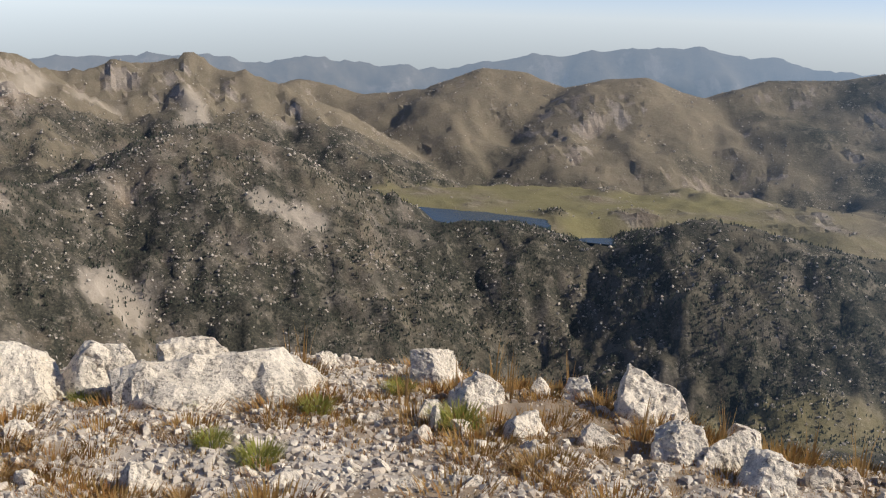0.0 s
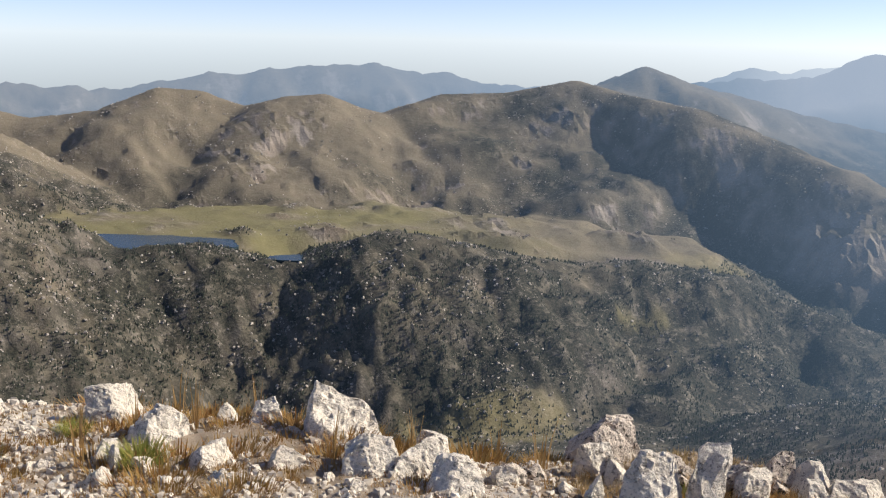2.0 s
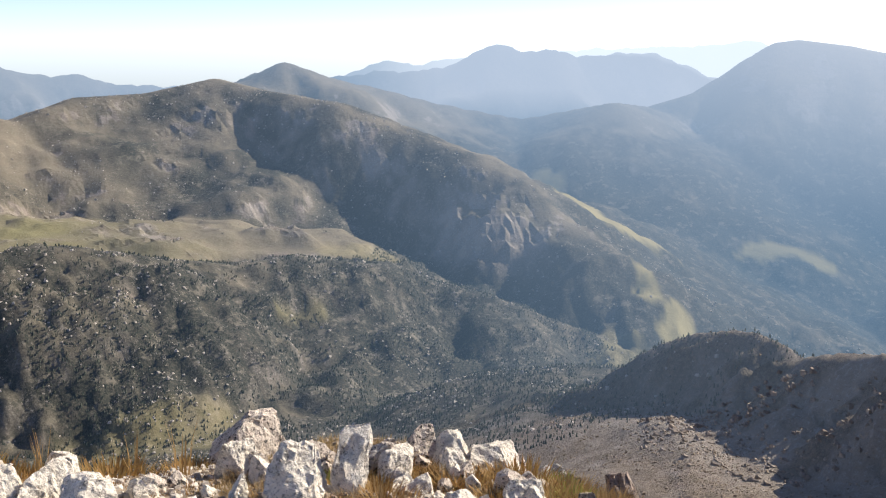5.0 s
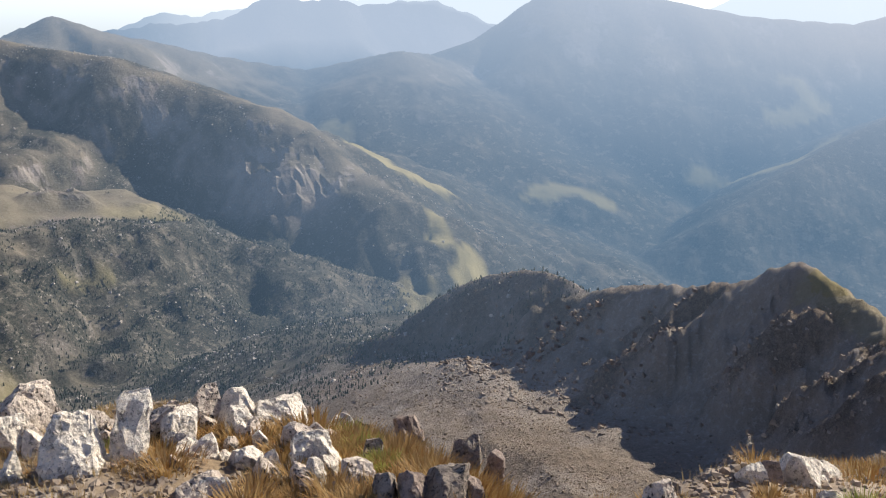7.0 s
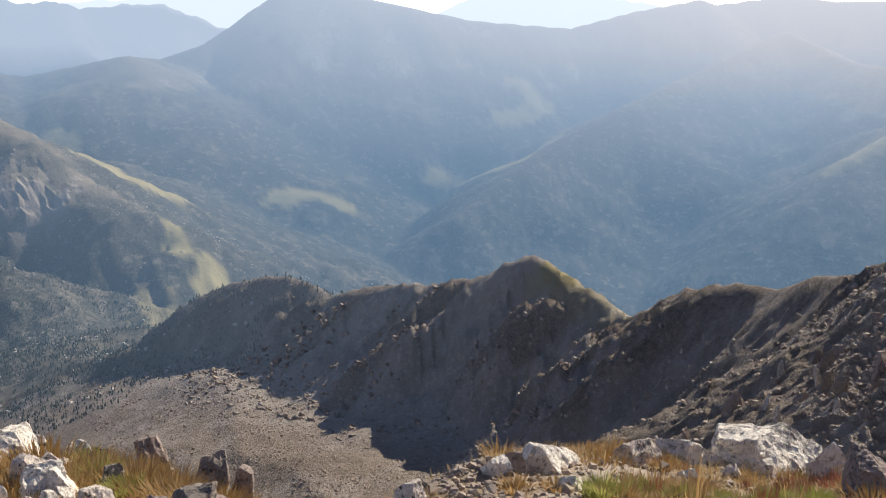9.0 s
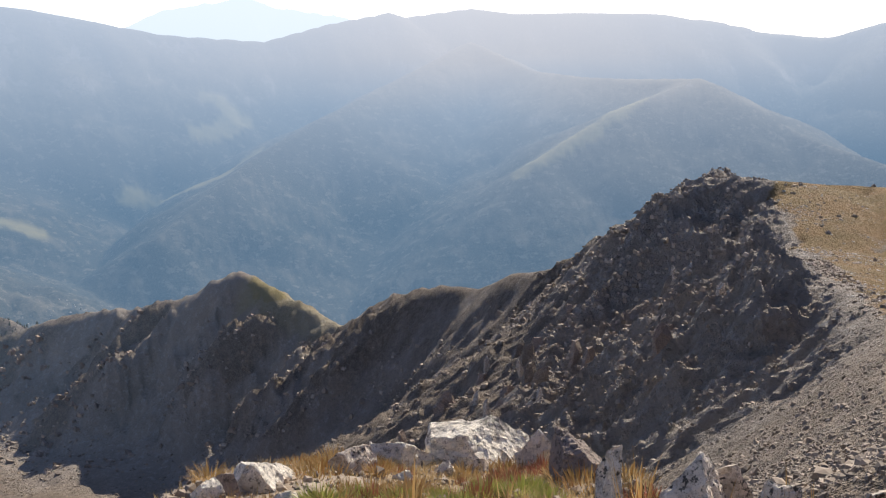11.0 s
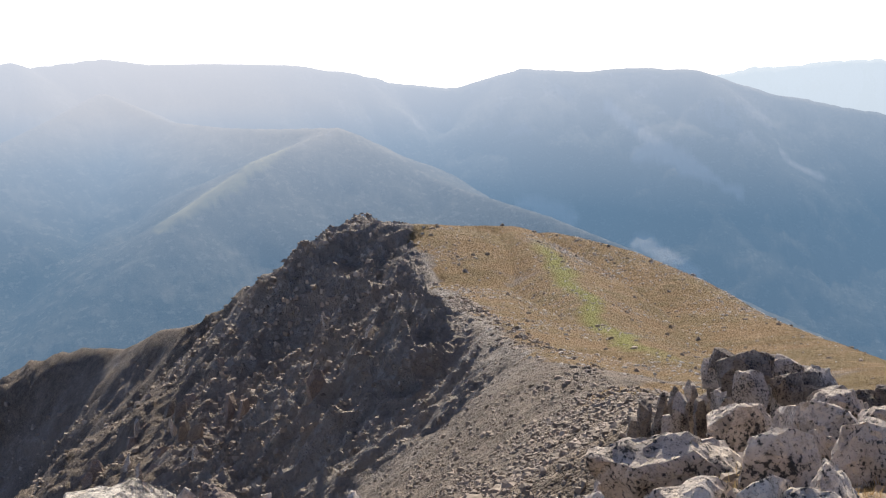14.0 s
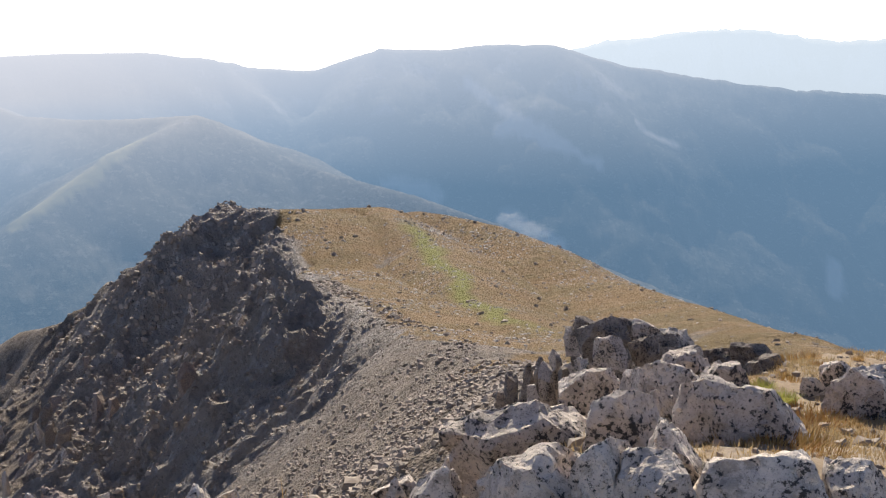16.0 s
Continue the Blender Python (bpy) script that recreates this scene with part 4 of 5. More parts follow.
SLOPE2 = (
    ('lump', 0.37, 4.12, -0.07, 0.13, 0.08, -5),
    ('lump', -0.07, 4.26, -0.08, 0.12, 0.07, 1),
    ('lump', 0.88, 3.96, -0.07, 0.09, 0.06, -12),
    ('lump', 1.48, 4.01, -0.09, 0.11, 0.06, -20),
    ('lump', -0.33, 4.53, -0.09, 0.09, 0.05, 4),
    ('lump', -0.87, 4.48, -0.08, 0.08, 0.04, 11),
    ('lump', -0.1, 3.7, -0.04, 0.11, 0.06, 2),
    ('lump', -0.39, 5.0, -0.11, 0.11, 0.06, 4),
    ('lump', -0.59, 5.47, -0.14, 0.11, 0.05, 6),
    ('lump', 0.73, 4.74, -0.11, 0.11, 0.05, -9),
    ('lump', -0.04, 4.54, -0.1, 0.13, 0.11, 1),
    ('lump', 0.09, 3.74, -0.05, 0.11, 0.08, -1),
    ('lump', 0.12, 4.36, -0.08, 0.12, 0.07, -2),
    ('wedge', 0.6, 4.02, -0.06, 0.05, 0.03, -8),
    ('block', 1.03, 4.32, -0.09, 0.08, 0.05, -13),
    ('block', 1.39, 4.8, -0.22, 0.12, 0.07, -16),
    ('lump', 0.8, 4.14, -0.08, 0.06, 0.05, -11),
    ('wedge', 0.82, 3.83, -0.06, 0.07, 0.06, -12),
    ('block', 0.44, 3.83, -0.06, 0.06, 0.03, -7),
    ('wedge', -0.2, 3.92, -0.06, 0.08, 0.07, 3),
    ('wedge', -0.29, 3.71, -0.04, 0.08, 0.04, 5),
    ('wedge', 0.5, 4.41, -0.09, 0.06, 0.03, -6),
    ('wedge', 1.21, 4.29, -0.1, 0.06, 0.04, -16),
    ('wedge', 0.12, 3.88, -0.05, 0.06, 0.04, -2),
    ('wedge', -0.32, 3.91, -0.06, 0.11, 0.07, 5),
    ('lump', 0.39, 4.32, -0.08, 0.06, 0.03, -5),
    ('block', 0.64, 3.95, -0.06, 0.05, 0.03, -9),
    ('wedge', -0.49, 3.85, -0.05, 0.06, 0.03, 7),
    ('block', -1.29, 4.0, -0.07, 0.05, 0.03, 18),
    ('block', -0.66, 3.93, -0.05, 0.06, 0.03, 10),
    ('wedge', -0.65, 4.19, -0.07, 0.05, 0.03, 9),
    ('lump', -1.46, 3.72, -0.05, 0.1, 0.06, 21),
    ('wedge', -0.75, 4.05, -0.06, 0.08, 0.06, 11),
    ('wedge', -0.68, 4.12, -0.06, 0.05, 0.04, 9),
    ('lump', -0.52, 4.09, -0.06, 0.07, 0.04, 7),
)
FINS = (
    ('block', 2.16, 4.48, -0.31, 0.42, 0.29, -23, -12, -14),
    ('slab', 1.94, 4.11, -0.14, 0.24, 0.14, -23, -6),
    ('slab', 1.92, 3.57, -0.1, 0.26, 0.26, -26, -4, -20),
    ('slab', 2.1, 3.55, -0.11, 0.15, 0.32, -28, -12, -14),
    ('fin', 2.36, 3.81, -0.14, 0.11, 0.15, -30, -10),
    ('fin', 2.41, 3.74, -0.14, 0.14, 0.14, -31, -6, -14),
    ('wedge', 2.74, 3.77, -0.17, 0.19, 0.14, -34, -22, -14),
    ('block', 2.87, 3.65, -0.19, 0.25, 0.12, -36, 0, -14),
    ('lump', 2.62, 3.86, -0.16, 0.15, 0.16, -32, 0),
    ('block', 2.62, 3.12, -0.13, 0.21, 0.14, -38, -14, -14),
    ('lump', 3.04, 3.46, -0.28, 0.09, 0.14, -40, 0),
    ('lump', 2.32, 3.56, -0.13, 0.1, 0.11, -31, 0),
    ('block', 2.12, 3.06, -0.08, 0.19, 0.11, -32, 6, -14),
    ('lump', 1.76, 3.77, -0.11, 0.08, 0.13, -22, 0),
    ('lump', 2.45, 3.18, -0.12, 0.09, 0.09, -35, 0),
)
TOWERS = (
    ('fin', 3.3, 3.6, -0.5, 0.1, 0.22, -41, 4),
    ('block', 3.36, 3.29, -0.54, 0.2, 0.35, -44, 12, -8),
    ('fin', 3.21, 2.96, -0.45, 0.14, 0.3, -46, -4, -8),
    ('fin', 3.13, 2.77, -0.41, 0.1, 0.28, -47, -14),
    ('fin', 2.49, 2.6, -0.08, 0.08, 0.14, -42, 2),
    ('fin', 2.53, 2.52, -0.08, 0.1, 0.16, -43, -4),
    ('fin', 2.6, 2.45, -0.08, 0.14, 0.17, -45, -8, -8),
    ('fin', 2.68, 2.41, -0.09, 0.08, 0.12, -46, -8),
    ('lump', 2.79, 2.99, -0.13, 0.1, 0.09, -41, 0),
)
FINS2 = (
    ('lump', 2.32, 3.59, -0.11, 0.1, 0.07, -32),
    ('lump', 1.54, 4.07, -0.1, 0.09, 0.06, -19),
    ('lump', 2.04, 3.72, -0.1, 0.08, 0.04, -27),
    ('block', 1.65, 4.09, -0.11, 0.08, 0.05, -20),
    ('wedge', 1.96, 3.98, -0.12, 0.12, 0.09, -25),
    ('block', 2.72, 3.99, -0.17, 0.07, 0.04, -33),
    ('lump', 2.51, 3.96, -0.15, 0.07, 0.05, -31),
    ('lump', 2.58, 4.04, -0.16, 0.07, 0.05, -32),
    ('lump', 1.7, 3.9, -0.1, 0.08, 0.04, -12),
    ('wedge', 2.19, 3.85, -0.12, 0.1, 0.06, -14),
    ('lump', 2.05, 3.9, -0.12, 0.07, 0.05, -26),
    ('wedge', 2.58, 3.78, -0.14, 0.06, 0.04, -33),
    ('wedge', 2.59, 3.43, -0.12, 0.06, 0.05, -36),
    ('wedge', 2.35, 3.92, -0.13, 0.07, 0.05, -30),
    ('block', 2.3, 4.08, -0.14, 0.06, 0.04, -14),
    ('wedge', 2.7, 3.32, -0.13, 0.13, 0.09, -38),
    ('wedge', 2.62, 3.56, -0.13, 0.08, 0.05, -35),
    ('block', 2.28, 3.75, -0.12, 0.07, 0.04, -30),
    ('block', 2.01, 3.67, -0.1, 0.06, 0.04, -27),
    ('lump', 3.3, 4.05, -0.39, 0.07, 0.06, -39),
    ('wedge', 2.2, 4.71, -0.29, 0.07, 0.06, -24),
    ('lump', 2.28, 3.98, -0.13, 0.07, 0.05, -29),
    ('lump', 2.3, 3.51, -0.1, 0.12, 0.07, -32),
    ('wedge', 2.5, 3.49, -0.12, 0.06, 0.03, -35),
    ('lump', 3.43, 3.97, -0.48, 0.13, 0.07, -39),
    ('lump', 2.31, 3.54, -0.11, 0.1, 0.08, -31),
    ('lump', 2.12, 3.07, -0.07, 0.15, 0.08, -32),
    ('lump', 2.41, 3.14, -0.09, 0.09, 0.06, -35),
    ('lump', 2.5, 2.97, -0.09, 0.07, 0.07, -38),
    ('lump', 2.21, 4.03, -0.13, 0.15, 0.09, -26),
    ('block', 2.75, 3.41, -0.14, 0.06, 0.03, -37),
    ('lump', 2.63, 3.55, -0.13, 0.08, 0.06, -34),
    ('block', 1.75, 3.71, -0.09, 0.05, 0.03, -12),
    ('lump', 2.42, 2.91, -0.08, 0.07, 0.05, -38),
    ('wedge', 2.64, 3.09, -0.11, 0.12, 0.09, -38),
    ('wedge', 2.46, 3.0, -0.09, 0.1, 0.06, -37),
    ('lump', 2.4, 3.31, -0.1, 0.06, 0.04, -34),
    ('wedge', 2.21, 3.41, -0.09, 0.07, 0.05, -31),
    ('lump', 2.33, 3.45, -0.11, 0.14, 0.1, -32),
    ('lump', 1.99, 4.08, -0.13, 0.08, 0.07, -23),
    ('lump', 2.65, 3.63, -0.14, 0.13, 0.1, -34),
    ('lump', 2.59, 2.85, -0.08, 0.12, 0.06, -40),
    ('lump', 1.96, 3.59, -0.09, 0.12, 0.1, -26),
    ('lump', 2.59, 2.85, -0.09, 0.05, 0.03, -40),
    ('lump', 2.4, 3.39, -0.11, 0.06, 0.03, -33),
    ('lump', 2.22, 4.7, -0.34, 0.07, 0.05, -23),
    ('block', 2.04, 3.59, -0.1, 0.1, 0.05, -27),
    ('wedge', 2.82, 3.36, -0.15, 0.09, 0.06, -38),
    ('wedge', 2.43, 3.27, -0.1, 0.1, 0.06, -34),
    ('wedge', 2.87, 3.34, -0.16, 0.06, 0.03, -39),
    ('wedge', 2.6, 3.02, -0.1, 0.06, 0.05, -39),
    ('wedge', 1.99, 4.08, -0.13, 0.1, 0.08, -23),
)
EAST = (
    ('wedge', 3.5, 1.63, -0.05, 0.24, 0.12, -65, -26),
    ('block', 3.89, 1.48, -0.16, 0.18, 0.15, -69, 4),
    ('slab', 4.37, 1.42, -0.31, 0.30, 0.15, -72, -2, 14),
    ('wedge', 4.6, 1.18, -0.33, 0.42, 0.17, -76, -14, 32),
    ('block', 4.27, 0.87, -0.23, 0.15, 0.21, -79, 0),
    ('wedge', 3.77, 0.6, -0.04, 0.22, 0.22, -82, 12),
    ('lump', 3.27, 1.68, 0.0, 0.11, 0.13, -62, 0),
    ('lump', 4.34, 1.14, -0.31, 0.11, 0.1, -76, 0),
    ('lump', 3.24, 1.7, 0.03, 0.11, 0.1, -62),
    ('lump', 2.89, 1.82, 0.05, 0.1, 0.08, -57),
    ('lump', 3.26, 1.47, 0.04, 0.1, 0.05, -65),
    ('lump', 3.85, 1.29, -0.13, 0.11, 0.05, -72),
    ('lump', 4.2, 1.23, -0.24, 0.1, 0.06, -74),
)
EAST2 = (
    ('wedge', 3.21, 0.25, 0.12, 0.22, 0.26, -88, -16),
    ('slab', 3.35, 0.15, 0.02, 0.17, 0.28, -91, 0),
    ('lump', 3.11, -0.38, 0.18, 0.13, 0.25, -102, 4),
    ('slab', 3.06, 0.04, 0.18, 0.16, 0.21, -93, -3),
    ('lump', 3.19, 0.46, 0.14, 0.09, 0.26, -81, 0),
    ('lump', 3.19, -0.25, 0.13, 0.09, 0.24, -96, 0),
    ('lump', 3.37, -0.41, 0.03, 0.1, 0.3, -99, 0),
)
PILE = (
    ('slab', 4.01, -0.87, 0.06, 0.56, 0.22, -105, 18, 10),
    ('block', 2.96, -0.63, 0.31, 0.36, 0.2, -105, 10),
    ('block', 2.86, -0.74, 0.36, 0.18, 0.19, -108, 3),
    ('slab', 3.3, -0.93, 0.4, 0.2, 0.1, -110, -9),
    ('block', 2.79, -0.82, 0.38, 0.19, 0.16, -111, -6),
    ('wedge', 2.94, -0.93, 0.38, 0.16, 0.16, -112, -6),
    ('block', 4.17, -1.4, 0.12, 0.4, 0.19, -111, -4),
    ('block', 4.53, -1.22, 0.04, 0.28, 0.14, -107, -8),
    ('block', 3.68, -1.18, 0.23, 0.2, 0.14, -111, -1),
    ('block', 3.48, -1.38, 0.25, 0.43, 0.2, -116, -8),
    ('block', 2.78, -1.09, 0.36, 0.38, 0.19, -117, -14),
    ('block', 2.7, -1.28, 0.37, 0.19, 0.13, -121, -3),
    ('block', 4.07, -2.1, 0.06, 0.28, 0.2, -121, -8),
    ('lump', 3.68, -0.46, 0.09, 0.15, 0.08, -99),
    ('lump', 3.6, -0.32, 0.12, 0.14, 0.05, -96),
    ('lump', 2.75, -1.15, 0.38, 0.1, 0.04, -118),
    ('block', 5.06, -1.83, -0.07, 0.25, 0.12, -112, -8),
    ('block', 4.63, -1.82, 0.03, 0.2, 0.09, -114, -7),
    ('slab', 4.39, -2.07, 0.04, 0.1, 0.05, -118),
    ('slab', 4.52, -2.25, 0.05, 0.15, 0.06, -120),
)
OUTCROP = (
    ('lump', 12.96, -3.76, -2.34, 0.46, 0.17, -107),
    ('block', 13.76, -4.52, -2.56, 0.47, 0.21, -109),
    ('slab', 13.61, -4.95, -2.61, 0.84, 0.26, -111),
    ('block', 10.94, -3.50, -2.00, 0.35, 0.16, -109),
    ('block', 9.75, -3.81, -1.73, 0.46, 0.14, -113),
    ('lump', 8.72, -3.68, -1.47, 0.36, 0.11, -114),
    ('slab', 13.17, -5.98, -2.64, 0.48, 0.15, -115),
    ('block', 11.25, -5.35, -2.21, 0.37, 0.17, -117),
    ('block', 11.98, -3.53, -2.26, 0.41, 0.20, -107),
    ('lump', 11.72, -4.29, -2.21, 0.46, 0.16, -111),
    ('fin', 13.12, -3.17, -2.90, 0.14, 0.41, -104),
    ('fin', 13.06, -3.40, -2.75, 0.13, 0.39, -105),
    ('fin', 12.22, -2.64, -2.73, 0.14, 0.38, -103),
    ('fin', 12.67, -2.91, -2.83, 0.11, 0.44, -104),
    ('fin', 12.61, -3.16, -2.73, 0.15, 0.33, -105),
    ('fin', 11.27, -2.30, -2.50, 0.14, 0.29, -102),
    ('fin', 12.07, -3.23, -2.56, 0.13, 0.29, -106),
    ('fin', 10.22, -2.40, -2.08, 0.13, 0.23, -104),
    ('lump', 8.43, -4.26, -1.51, 0.25, 0.08, -119),
    ('slab', 13.34, -5.59, -2.73, 0.54, 0.12, -114),
    ('wedge', 10.21, -3.50, -1.40, 0.26, 0.11, -110),
    ('block', 12.97, -4.88, -2.58, 0.29, 0.17, -112),
    ('lump', 9.91, -3.38, -1.46, 0.29, 0.11, -110),
    ('wedge', 12.32, -4.30, -2.28, 0.36, 0.17, -110),
    ('slab', 10.17, -3.06, -1.35, 0.44, 0.13, -108),
    ('lump', 12.75, -4.63, -2.31, 0.33, 0.14, -111),
    ('wedge', 13.60, -4.47, -2.78, 0.39, 0.14, -109),
    ('slab', 11.20, -3.61, -1.62, 0.49, 0.11, -109),
    ('wedge', 12.47, -3.58, -1.95, 0.30, 0.11, -107),
    ('wedge', 10.90, -3.49, -1.74, 0.29, 0.16, -109),
    ('wedge', 13.15, -4.47, -2.30, 0.47, 0.12, -110),
    ('lump', 12.32, -4.19, -2.27, 0.28, 0.17, -110),
    ('lump', 13.69, -3.82, -2.88, 0.38, 0.18, -106),
    ('block', 12.66, -4.71, -2.49, 0.40, 0.19, -111),
    ('block', 10.39, -3.28, -1.59, 0.26, 0.15, -109),
    ('lump', 12.58, -3.49, -2.10, 0.27, 0.14, -106),
    ('wedge', 10.29, -3.05, -1.50, 0.22, 0.15, -107),
    ('wedge', 12.67, -3.90, -2.43, 0.54, 0.16, -108),
    ('slab', 9.74, -2.99, -1.39, 0.30, 0.12, -108),
    ('block', 12.46, -4.38, -2.60, 0.41, 0.13, -110),
    ('slab', 12.32, -3.78, -2.40, 0.27, 0.14, -108),
    ('wedge', 10.75, -3.67, -1.90, 0.22, 0.15, -110),
)
rocks(SLOPE, (STONE_PALE,), "rocks on the gravel slope", 100)
rocks(SLOPE2, (STONE_PALE,), "rocks on the gravel slope", 200)
rocks(FINS, (STONE_GREY, STONE_PALE, STONE_PALE, STONE_PALE), "rocks on the rim", 300)
rocks(TOWERS, (STONE_DARK, STONE_RUST), "rocks on the rim", 450)
rocks(FINS2, (STONE_PALE, STONE_GREY), "rocks on the rim", 400)
rocks(EAST, (STONE_PALE, STONE_GREY, STONE_PALE, STONE_PALE, STONE_PALE, STONE_RUST, STONE_RUST, STONE_GREY), "rocks in the grass", 500)
rocks(EAST2, (STONE_GREY,), "rocks in the grass", 600)
rocks(PILE, (STONE_GREY,), "rock pile", 700)
rocks(OUTCROP, (STONE_DARK, STONE_DARK, STONE_GREY), "outcrop rocks", 800)



# split ribs and towers standing out of the ridge's north face
FIN_MESHES = [rock_mesh("rock_tower", "fin" if k % 3 else "block", 2.6, 5.5, 900 + k, (STONE_GREY, STONE_RUST, STONE_DARK)[k % 3], 6) for k in range(8)]
x, y, rng = scatter(300, 70, 330, -93, -66, 41)
lip = np.interp(x, EDGE_X, EDGE_Y)
good = (y > lip + 14) & (x < 285) & (rough(x, y, 60, 3, 181) > -.15) & (y < lip + 95)
x, y = x[good][:70], y[good][:70]
z = land(x, y)[0]
for k in range(len(x)):
    s = float(rng.uniform(.35, .9) * (.45 + math.hypot(x[k], y[k]) / 330))
    ob = thing("rock_tower", FIN_MESHES[k % 8], "dark splintered rock tower on the ridge's broken face", "rock", "towers on the ridge face")
    ob.matrix_world = pose(x[k], y[k], z[k] - 1.2 * s, rng.uniform(-14, 6), rng.uniform(-10, 10), rng.uniform(-40, 40)) @ Matrix.Diagonal((s, s, s * float(rng.uniform(.7, 1.3)), 1))

# splintered rock standing out of the ridge's north face and the spur, too many to count
SHARD_V = np.array(ring(4, .55, -.3) + [(.42, .05, .5), (.0, .40, .75), (-.40, .02, .55), (-.02, -.42, .4), (.1, .15, .8)])
SHARD_F = np.array([(k, (k + 1) % 4, 4 + k) for k in range(4)] + [((k + 1) % 4, 4 + (k + 1) % 4, 4 + k) for k in range(4)] + [(4 + k, 4 + (k + 1) % 4, 8) for k in range(4)])


def splinters(name, n, lo, hi, b0, b1, seed, on, small, large, label):
    x, y, rng = scatter(n, lo, hi, b0, b1, seed)
    keep = rng.uniform(0, 1, n) < on(x, y)
    x, y = x[keep], y[keep]
    wide = (small + (large - small) * rng.uniform(0, 1, len(x)) ** 3) * np.clip(np.hypot(x, y) / hi, .35, 1)
    sizes = np.stack([wide * rng.uniform(.5, 1, len(x)), wide * rng.uniform(.8, 1.7, len(x)), wide * rng.uniform(.5, .95, len(x))], -1)
    tagged(joined(name, x, y, land(x, y)[0], sizes, rng.uniform(-.2, .9, len(x)), SHARD_V, SHARD_F, SPLINTER, .3, rng, .1), label, "rock", kind="stuff")


def face_ribs(x, y):
    return face(x, y) * np.clip((y - np.interp(x, EDGE_X, EDGE_Y)) / 10, 0, 1) * np.clip(.2 + .6 * rough(x + .35 * y, y * .28, 30, 5, 57, .62, True), .03, 1)


def spur_ribs(x, y):
    off, run, hand = nearest(x, y, RIDGES["spur"][3])
    return np.clip((140 - off) / 50, 0, 1) * np.clip((off - 10) / 25, 0, 1) * np.clip(rough(run + .55 * off + 6 * rough(x, y, 40, 3, 177), off * .16, 46, 4, 171, .55, True), 0, 1) * (hand < 0)


splinters("ridge_splinters", 26000, 60, 340, -96, -64, 61, face_ribs, .4, 1.9, "dark splintered rock on the ridge's broken face")
splinters("spur_splinters", 14000, 420, 830, -78, -38, 62, spur_ribs, 1.0, 5.0, "dark broken rock ribs on the shaded spur")

# broken blocks heaped at the outcrop beyond the pile
BLOCK_MESHES = [rock_mesh("rock_block", ("block", "slab", "fin", "lump")[k % 4], .62, .42, 950 + k, (STONE_DARK, STONE_GREY)[k % 2], 6) for k in range(8)]
u = rng.uniform(.3, 1, 74)
bx, by = 5.5 + 12.5 * u + rng.normal(0, .5, 74), -1.7 - 3.2 * u + rng.normal(0, 1, 74) * (.35 + .5 * u)
bz = land(bx, by)[0]
for k in range(74):
    s = float(rng.uniform(.4, 1.0) * (.5 + .5 * u[k]))
    ob = thing("rock_block", BLOCK_MESHES[k % 8], "dark cracked block in the outcrop along the ridge", "rock", "outcrop blocks")
    ob.matrix_world = pose(bx[k], by[k], bz[k] + .03, rng.uniform(-20, 20), rng.uniform(-20, 20), rng.uniform(0, 360)) @ Matrix.Diagonal((s, s, s, 1))

x, y, rng = scatter(44000, 3.6, 60, -113, -80, 42)
z = land(x, y)[0]
r = np.hypot(x, y)
way = np.degrees(np.arctan2(x, y))
keep = (rng.uniform(0, 1, len(x)) < np.clip(14 / r, .25, 1) * np.clip((way - 80) / 6, 0, 1) * np.clip((113 - way) / 6, 0, 1)) & (y > np.interp(x, EDGE_X, EDGE_Y) - 2)
x, y, z, r = x[keep], y[keep], z[keep], r[keep]
wide = .03 + rng.uniform(0, 1, len(x)) ** 4 * np.clip(.03 + r / 90, .05, .5)
sizes = np.stack([wide, wide * rng.uniform(.5, 1, len(x)), wide * rng.uniform(.4, .8, len(x))], -1)
tagged(joined("slope_rubble", x, y, z, sizes, rng.uniform(0, 6.3, len(x)), PEBBLE_V, PEBBLE_F, RUBBLE, .28, rng, .15), "loose brown-grey stones on the steep side of the ridge", "rubble", kind="stuff")


# ---- the summit: gravel and plants ----
def place_on(x, y):
    return land(np.atleast_1d(np.asarray(x, float)), np.atleast_1d(np.asarray(y, float)))[0]


def gravel_bed(name, n, lo, hi, b0, b1, small, large, seed, material, label):
    x, y, rng = scatter(n, lo, hi, b0, b1, seed)
    z = place_on(x, y)
    wide = small + (large - small) * rng.uniform(0, 1, n) ** 4
    sizes = np.stack([wide, wide * rng.uniform(.6, 1, n), wide * rng.uniform(.5, .9, n)], -1)
    keep = rng.uniform(0, 1, n) < np.clip(.75 - .6 * rough(x, y, .55, 4, 101), .15, 1)
    ob = joined(name, x[keep], y[keep], z[keep], sizes[keep], rng.uniform(0, 6.3, n)[keep], PEBBLE_V, PEBBLE_F, material, .3, rng, .15)
    return tagged(ob, label, "gravel", kind="stuff")


gravel_bed("gravel", 32000, 2.6, 5.8, -24, 27, .010, .06, 11, PALE_RUBBLE, "pale granite gravel on the summit slope")
gravel_bed("rim_gravel", 20000, 2.6, 5.0, -62, -22, .010, .055, 12, RUBBLE, "loose stones among dry tufts along the rim")
gravel_bed("summit_gravel", 9000, .4, 8.5, 26, 229, .015, .07, 14, PALE_RUBBLE, "pale gravel on the bare summit")
gravel_bed("soil_gravel", 9000, 2.4, 4.8, -104, -55, .010, .05, 15, RUBBLE, "small brown stones in dry soil")
gravel_bed("grass_gravel", 6000, 2.3, 7.0, -130, -60, .012, .07, 13, RUBBLE, "grey stones lying in dry summit grass")


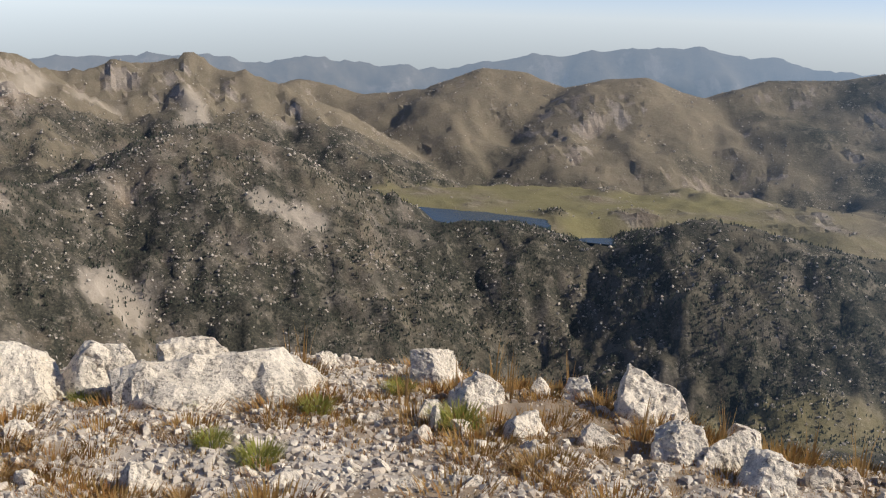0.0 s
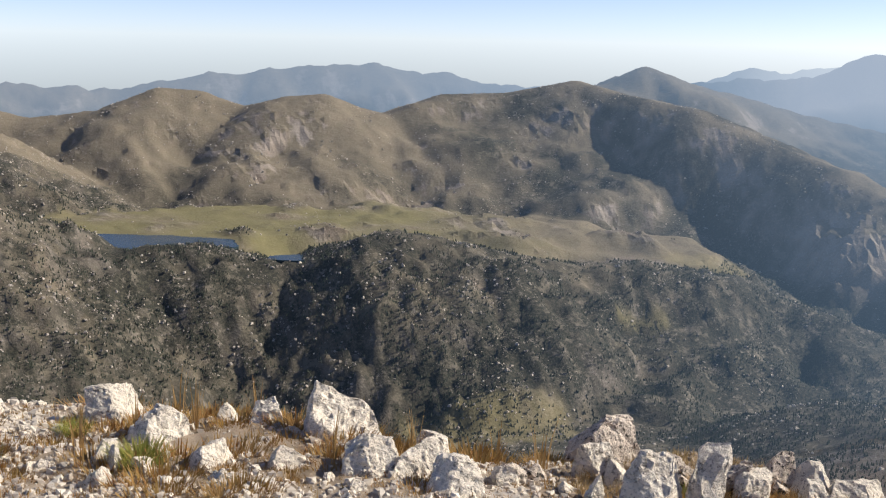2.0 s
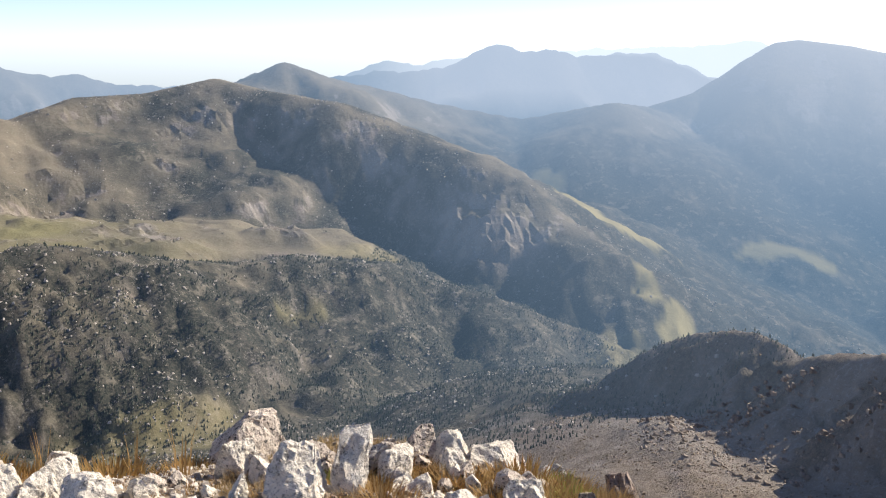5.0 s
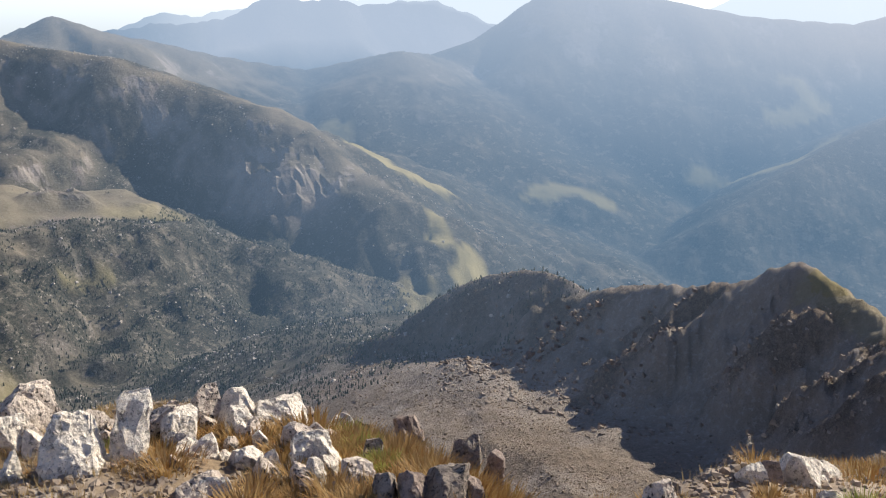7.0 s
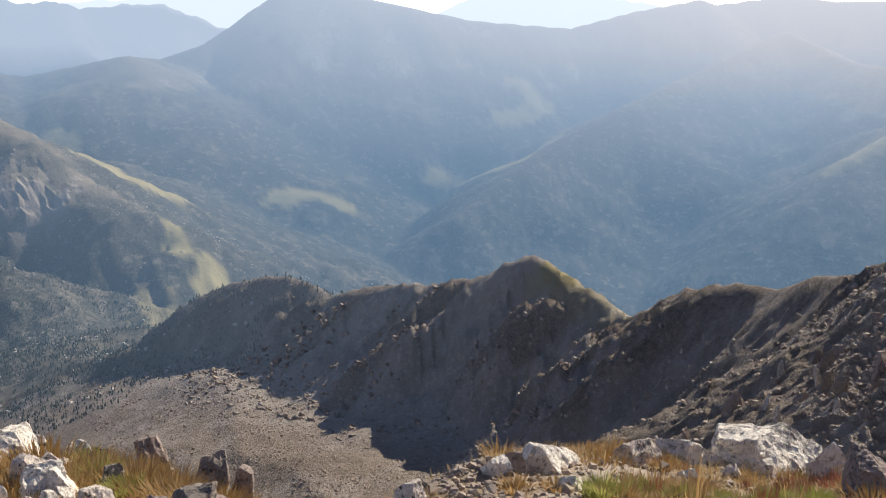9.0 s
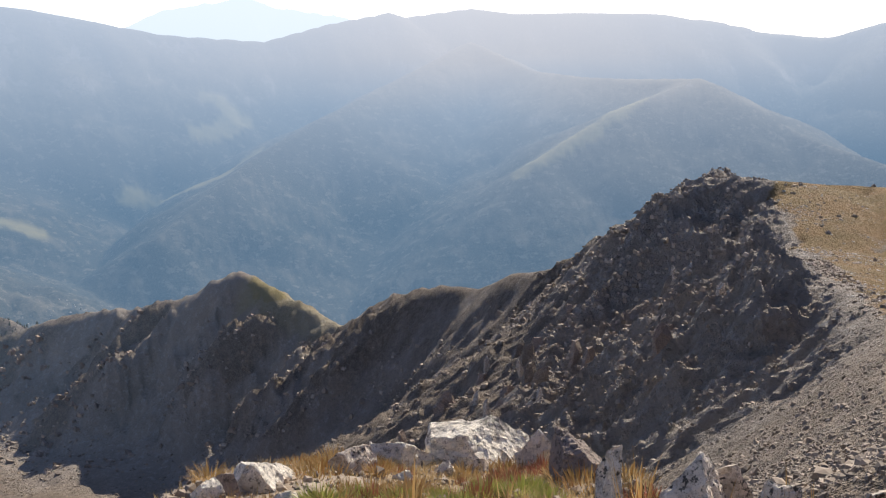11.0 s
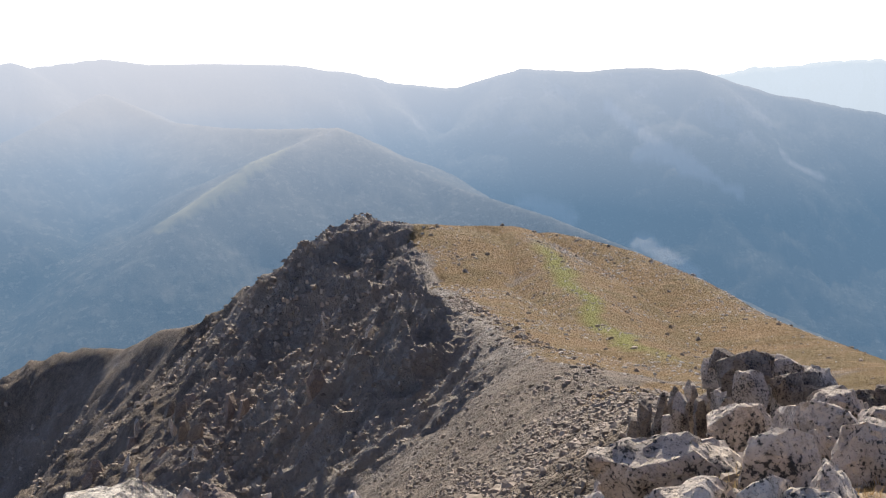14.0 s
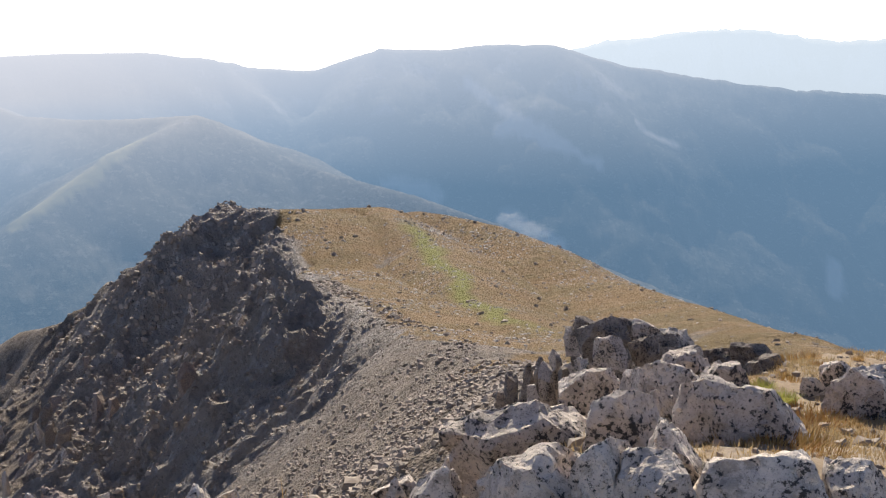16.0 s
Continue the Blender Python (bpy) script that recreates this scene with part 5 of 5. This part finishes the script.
def tuft_mesh(name, blades, tall, wide, droop, material, seed):
    """A tussock of thin bent blades, each with three joints."""
    rng = np.random.default_rng(seed)
    v, f = [], []
    for k in range(blades):
        a, out = rng.uniform(0, math.tau), wide * math.sqrt(rng.uniform(0, 1)) * .5
        h, lean = tall * rng.uniform(.45, 1), droop * rng.uniform(.3, 1.2)
        ca, sa, t = math.cos(a), math.sin(a), rng.uniform(.0012, .0026) * (1 + tall * 4)
        i = len(v)
        for s, w in ((0, 1), (.5, .8)):
            q = out + lean * h * s * s
            cx, cy = ca * q, sa * q
            v += [(cx - sa * t * w, cy + ca * t * w, h * s - .01), (cx + sa * t * w, cy - ca * t * w, h * s - .01)]
        q = out + lean * h
        v.append((ca * q, sa * q, h * (1 - .25 * lean)))
        f += [(i, i + 1, i + 3, i + 2), (i + 2, i + 3, i + 4, i + 4)]
    me = bpy.data.meshes.new(name)
    me.from_pydata(v, [], [q if q[2] != q[3] else q[:3] for q in f])
    me.materials.append(material)
    return me


TUFTS = {
    "dry_tuft": ([tuft_mesh("dry_tuft", 170, .085, .13, .9, STRAW, s) for s in (1, 2, 3)], "tussock of dry straw-coloured grass on stony ground"),
    "green_tuft": ([tuft_mesh("green_tuft", 340, .10, .17, .8, GREEN_BLADES, s) for s in (4, 5)], "yellow-green tussock of mountain grass between stones"),
    "cushion_plant": ([tuft_mesh("cushion_plant", 200, .045, .22, .9, RUSTY, s) for s in (6, 7, 8)], "low rusty-brown cushion plant in the gravel"),
    "stonecrop": ([tuft_mesh("stonecrop", 160, .06, .14, .5, REDDISH, s) for s in (9, 10)], "reddish stonecrop growing among the rocks"),
    "grass_stalk": ([tuft_mesh("grass_stalk", 9, .26, .05, .25, STRAW, s) for s in (12, 13)], "thin dry grass stalks standing at the rim"),
}


def plant(kind, x, y, z, size, turn, k):
    meshes, label = TUFTS[kind]
    ob = thing(kind, meshes[k % len(meshes)], label, "plant", kind.replace("_", " ") + "s on the summit")
    ob.matrix_world = pose(x, y, z - .004, 0, 0, turn) @ Matrix.Diagonal((size, size, size, 1))


def plants(kind, n, lo, hi, b0, b1, small, large, seed):
    x, y, rng = scatter(n * 3, lo, hi, b0, b1, seed)
    good = np.argsort(-.4 * rough(x, y, .8, 3, 101) + rng.uniform(0, 1.2, n * 3))[:n]
    z = place_on(x[good], y[good])
    for k, i in enumerate(good):
        plant(kind, float(x[i]), float(y[i]), float(z[k]), rng.uniform(small, large), rng.uniform(0, 360), k)


def grass_mat(name, n, lo, hi, b0, b1, small, large, seed, material, label):
    """Short dry grass covering the stony soil, too fine to count."""
    x, y, rng = scatter(n, lo, hi, b0, b1, seed)
    keep = rng.uniform(0, 1, n) < np.clip(.45 + .9 * rough(x, y, .5, 4, 211), .02, 1)
    x, y = x[keep], y[keep]
    v, f = [], []
    for k in range(7):
        w, q = k / 7 * math.tau, .25 + .3 * (k % 3)
        c, s = math.cos(w), math.sin(w)
        v += [(c * q - s * .07, s * q + c * .07, -.05), (c * q + s * .07, s * q - c * .07, -.05), (c * (q + .5), s * (q + .5), .6 + .2 * (k % 3))]
        f.append((3 * k, 3 * k + 1, 3 * k + 2))
    tall = rng.uniform(small, large, len(x))
    sizes = np.stack([tall * .7, tall * .7, tall], -1)
    ob = joined(name, x, y, place_on(x, y), sizes, rng.uniform(0, 6.3, len(x)), np.array(v), np.array(f), material, .3, rng)
    return tagged(ob, label, "grass", kind="stuff")


grass_mat("ridge_grass", 34000, 2.4, 9.5, -131, -104, .012, .03, 51, DRY_TURF, "short dry straw-coloured grass round the rock pile")
grass_mat("rim_grass", 20000, 2.5, 5.0, -104, -24, .015, .04, 52, DRY_TURF, "low rusty grass on the stony rim")
grass_mat("summit_grass", 6000, 2.8, 5.6, -24, 26, .015, .035, 53, RUSTY, "thin rusty grass between the summit gravel")
plants("dry_tuft", 22, 3.2, 5.4, -22, 25, .5, 1.0, 21)
plants("green_tuft", 9, 3.3, 5.2, -20, 25, .6, 1.2, 22)
plants("cushion_plant", 105, 3.0, 5.5, -24, 26, .8, 1.9, 23)
plants("dry_tuft", 125, 2.9, 4.6, -50, -24, .7, 1.3, 24)
plants("cushion_plant", 85, 2.9, 4.6, -50, -24, .8, 1.6, 25)
plants("green_tuft", 8, 3.2, 4.6, -48, -24, .5, 1.0, 26)
plants("green_tuft", 26, 2.75, 3.6, -90, -62, .35, .75, 27)
plants("dry_tuft", 65, 2.7, 4.8, -98, -52, .45, .95, 28)
plants("cushion_plant", 45, 2.7, 4.8, -98, -50, .5, 1.1, 34)
plants("stonecrop", 26, 2.7, 4.2, -98, -60, .5, 1.1, 29)
plants("dry_tuft", 75, 2.7, 9.0, -130, -106, .4, .85, 30)
plants("cushion_plant", 60, 2.7, 6.5, -130, -106, .6, 1.2, 35)
plants("green_tuft", 10, 2.6, 5.0, -124, -96, .5, 1.0, 31)
plants("grass_stalk", 26, 4.4, 5.4, -28, 22, .7, 1.2, 32)
plants("grass_stalk", 14, 2.8, 3.4, -96, -64, .5, 1.0, 33)
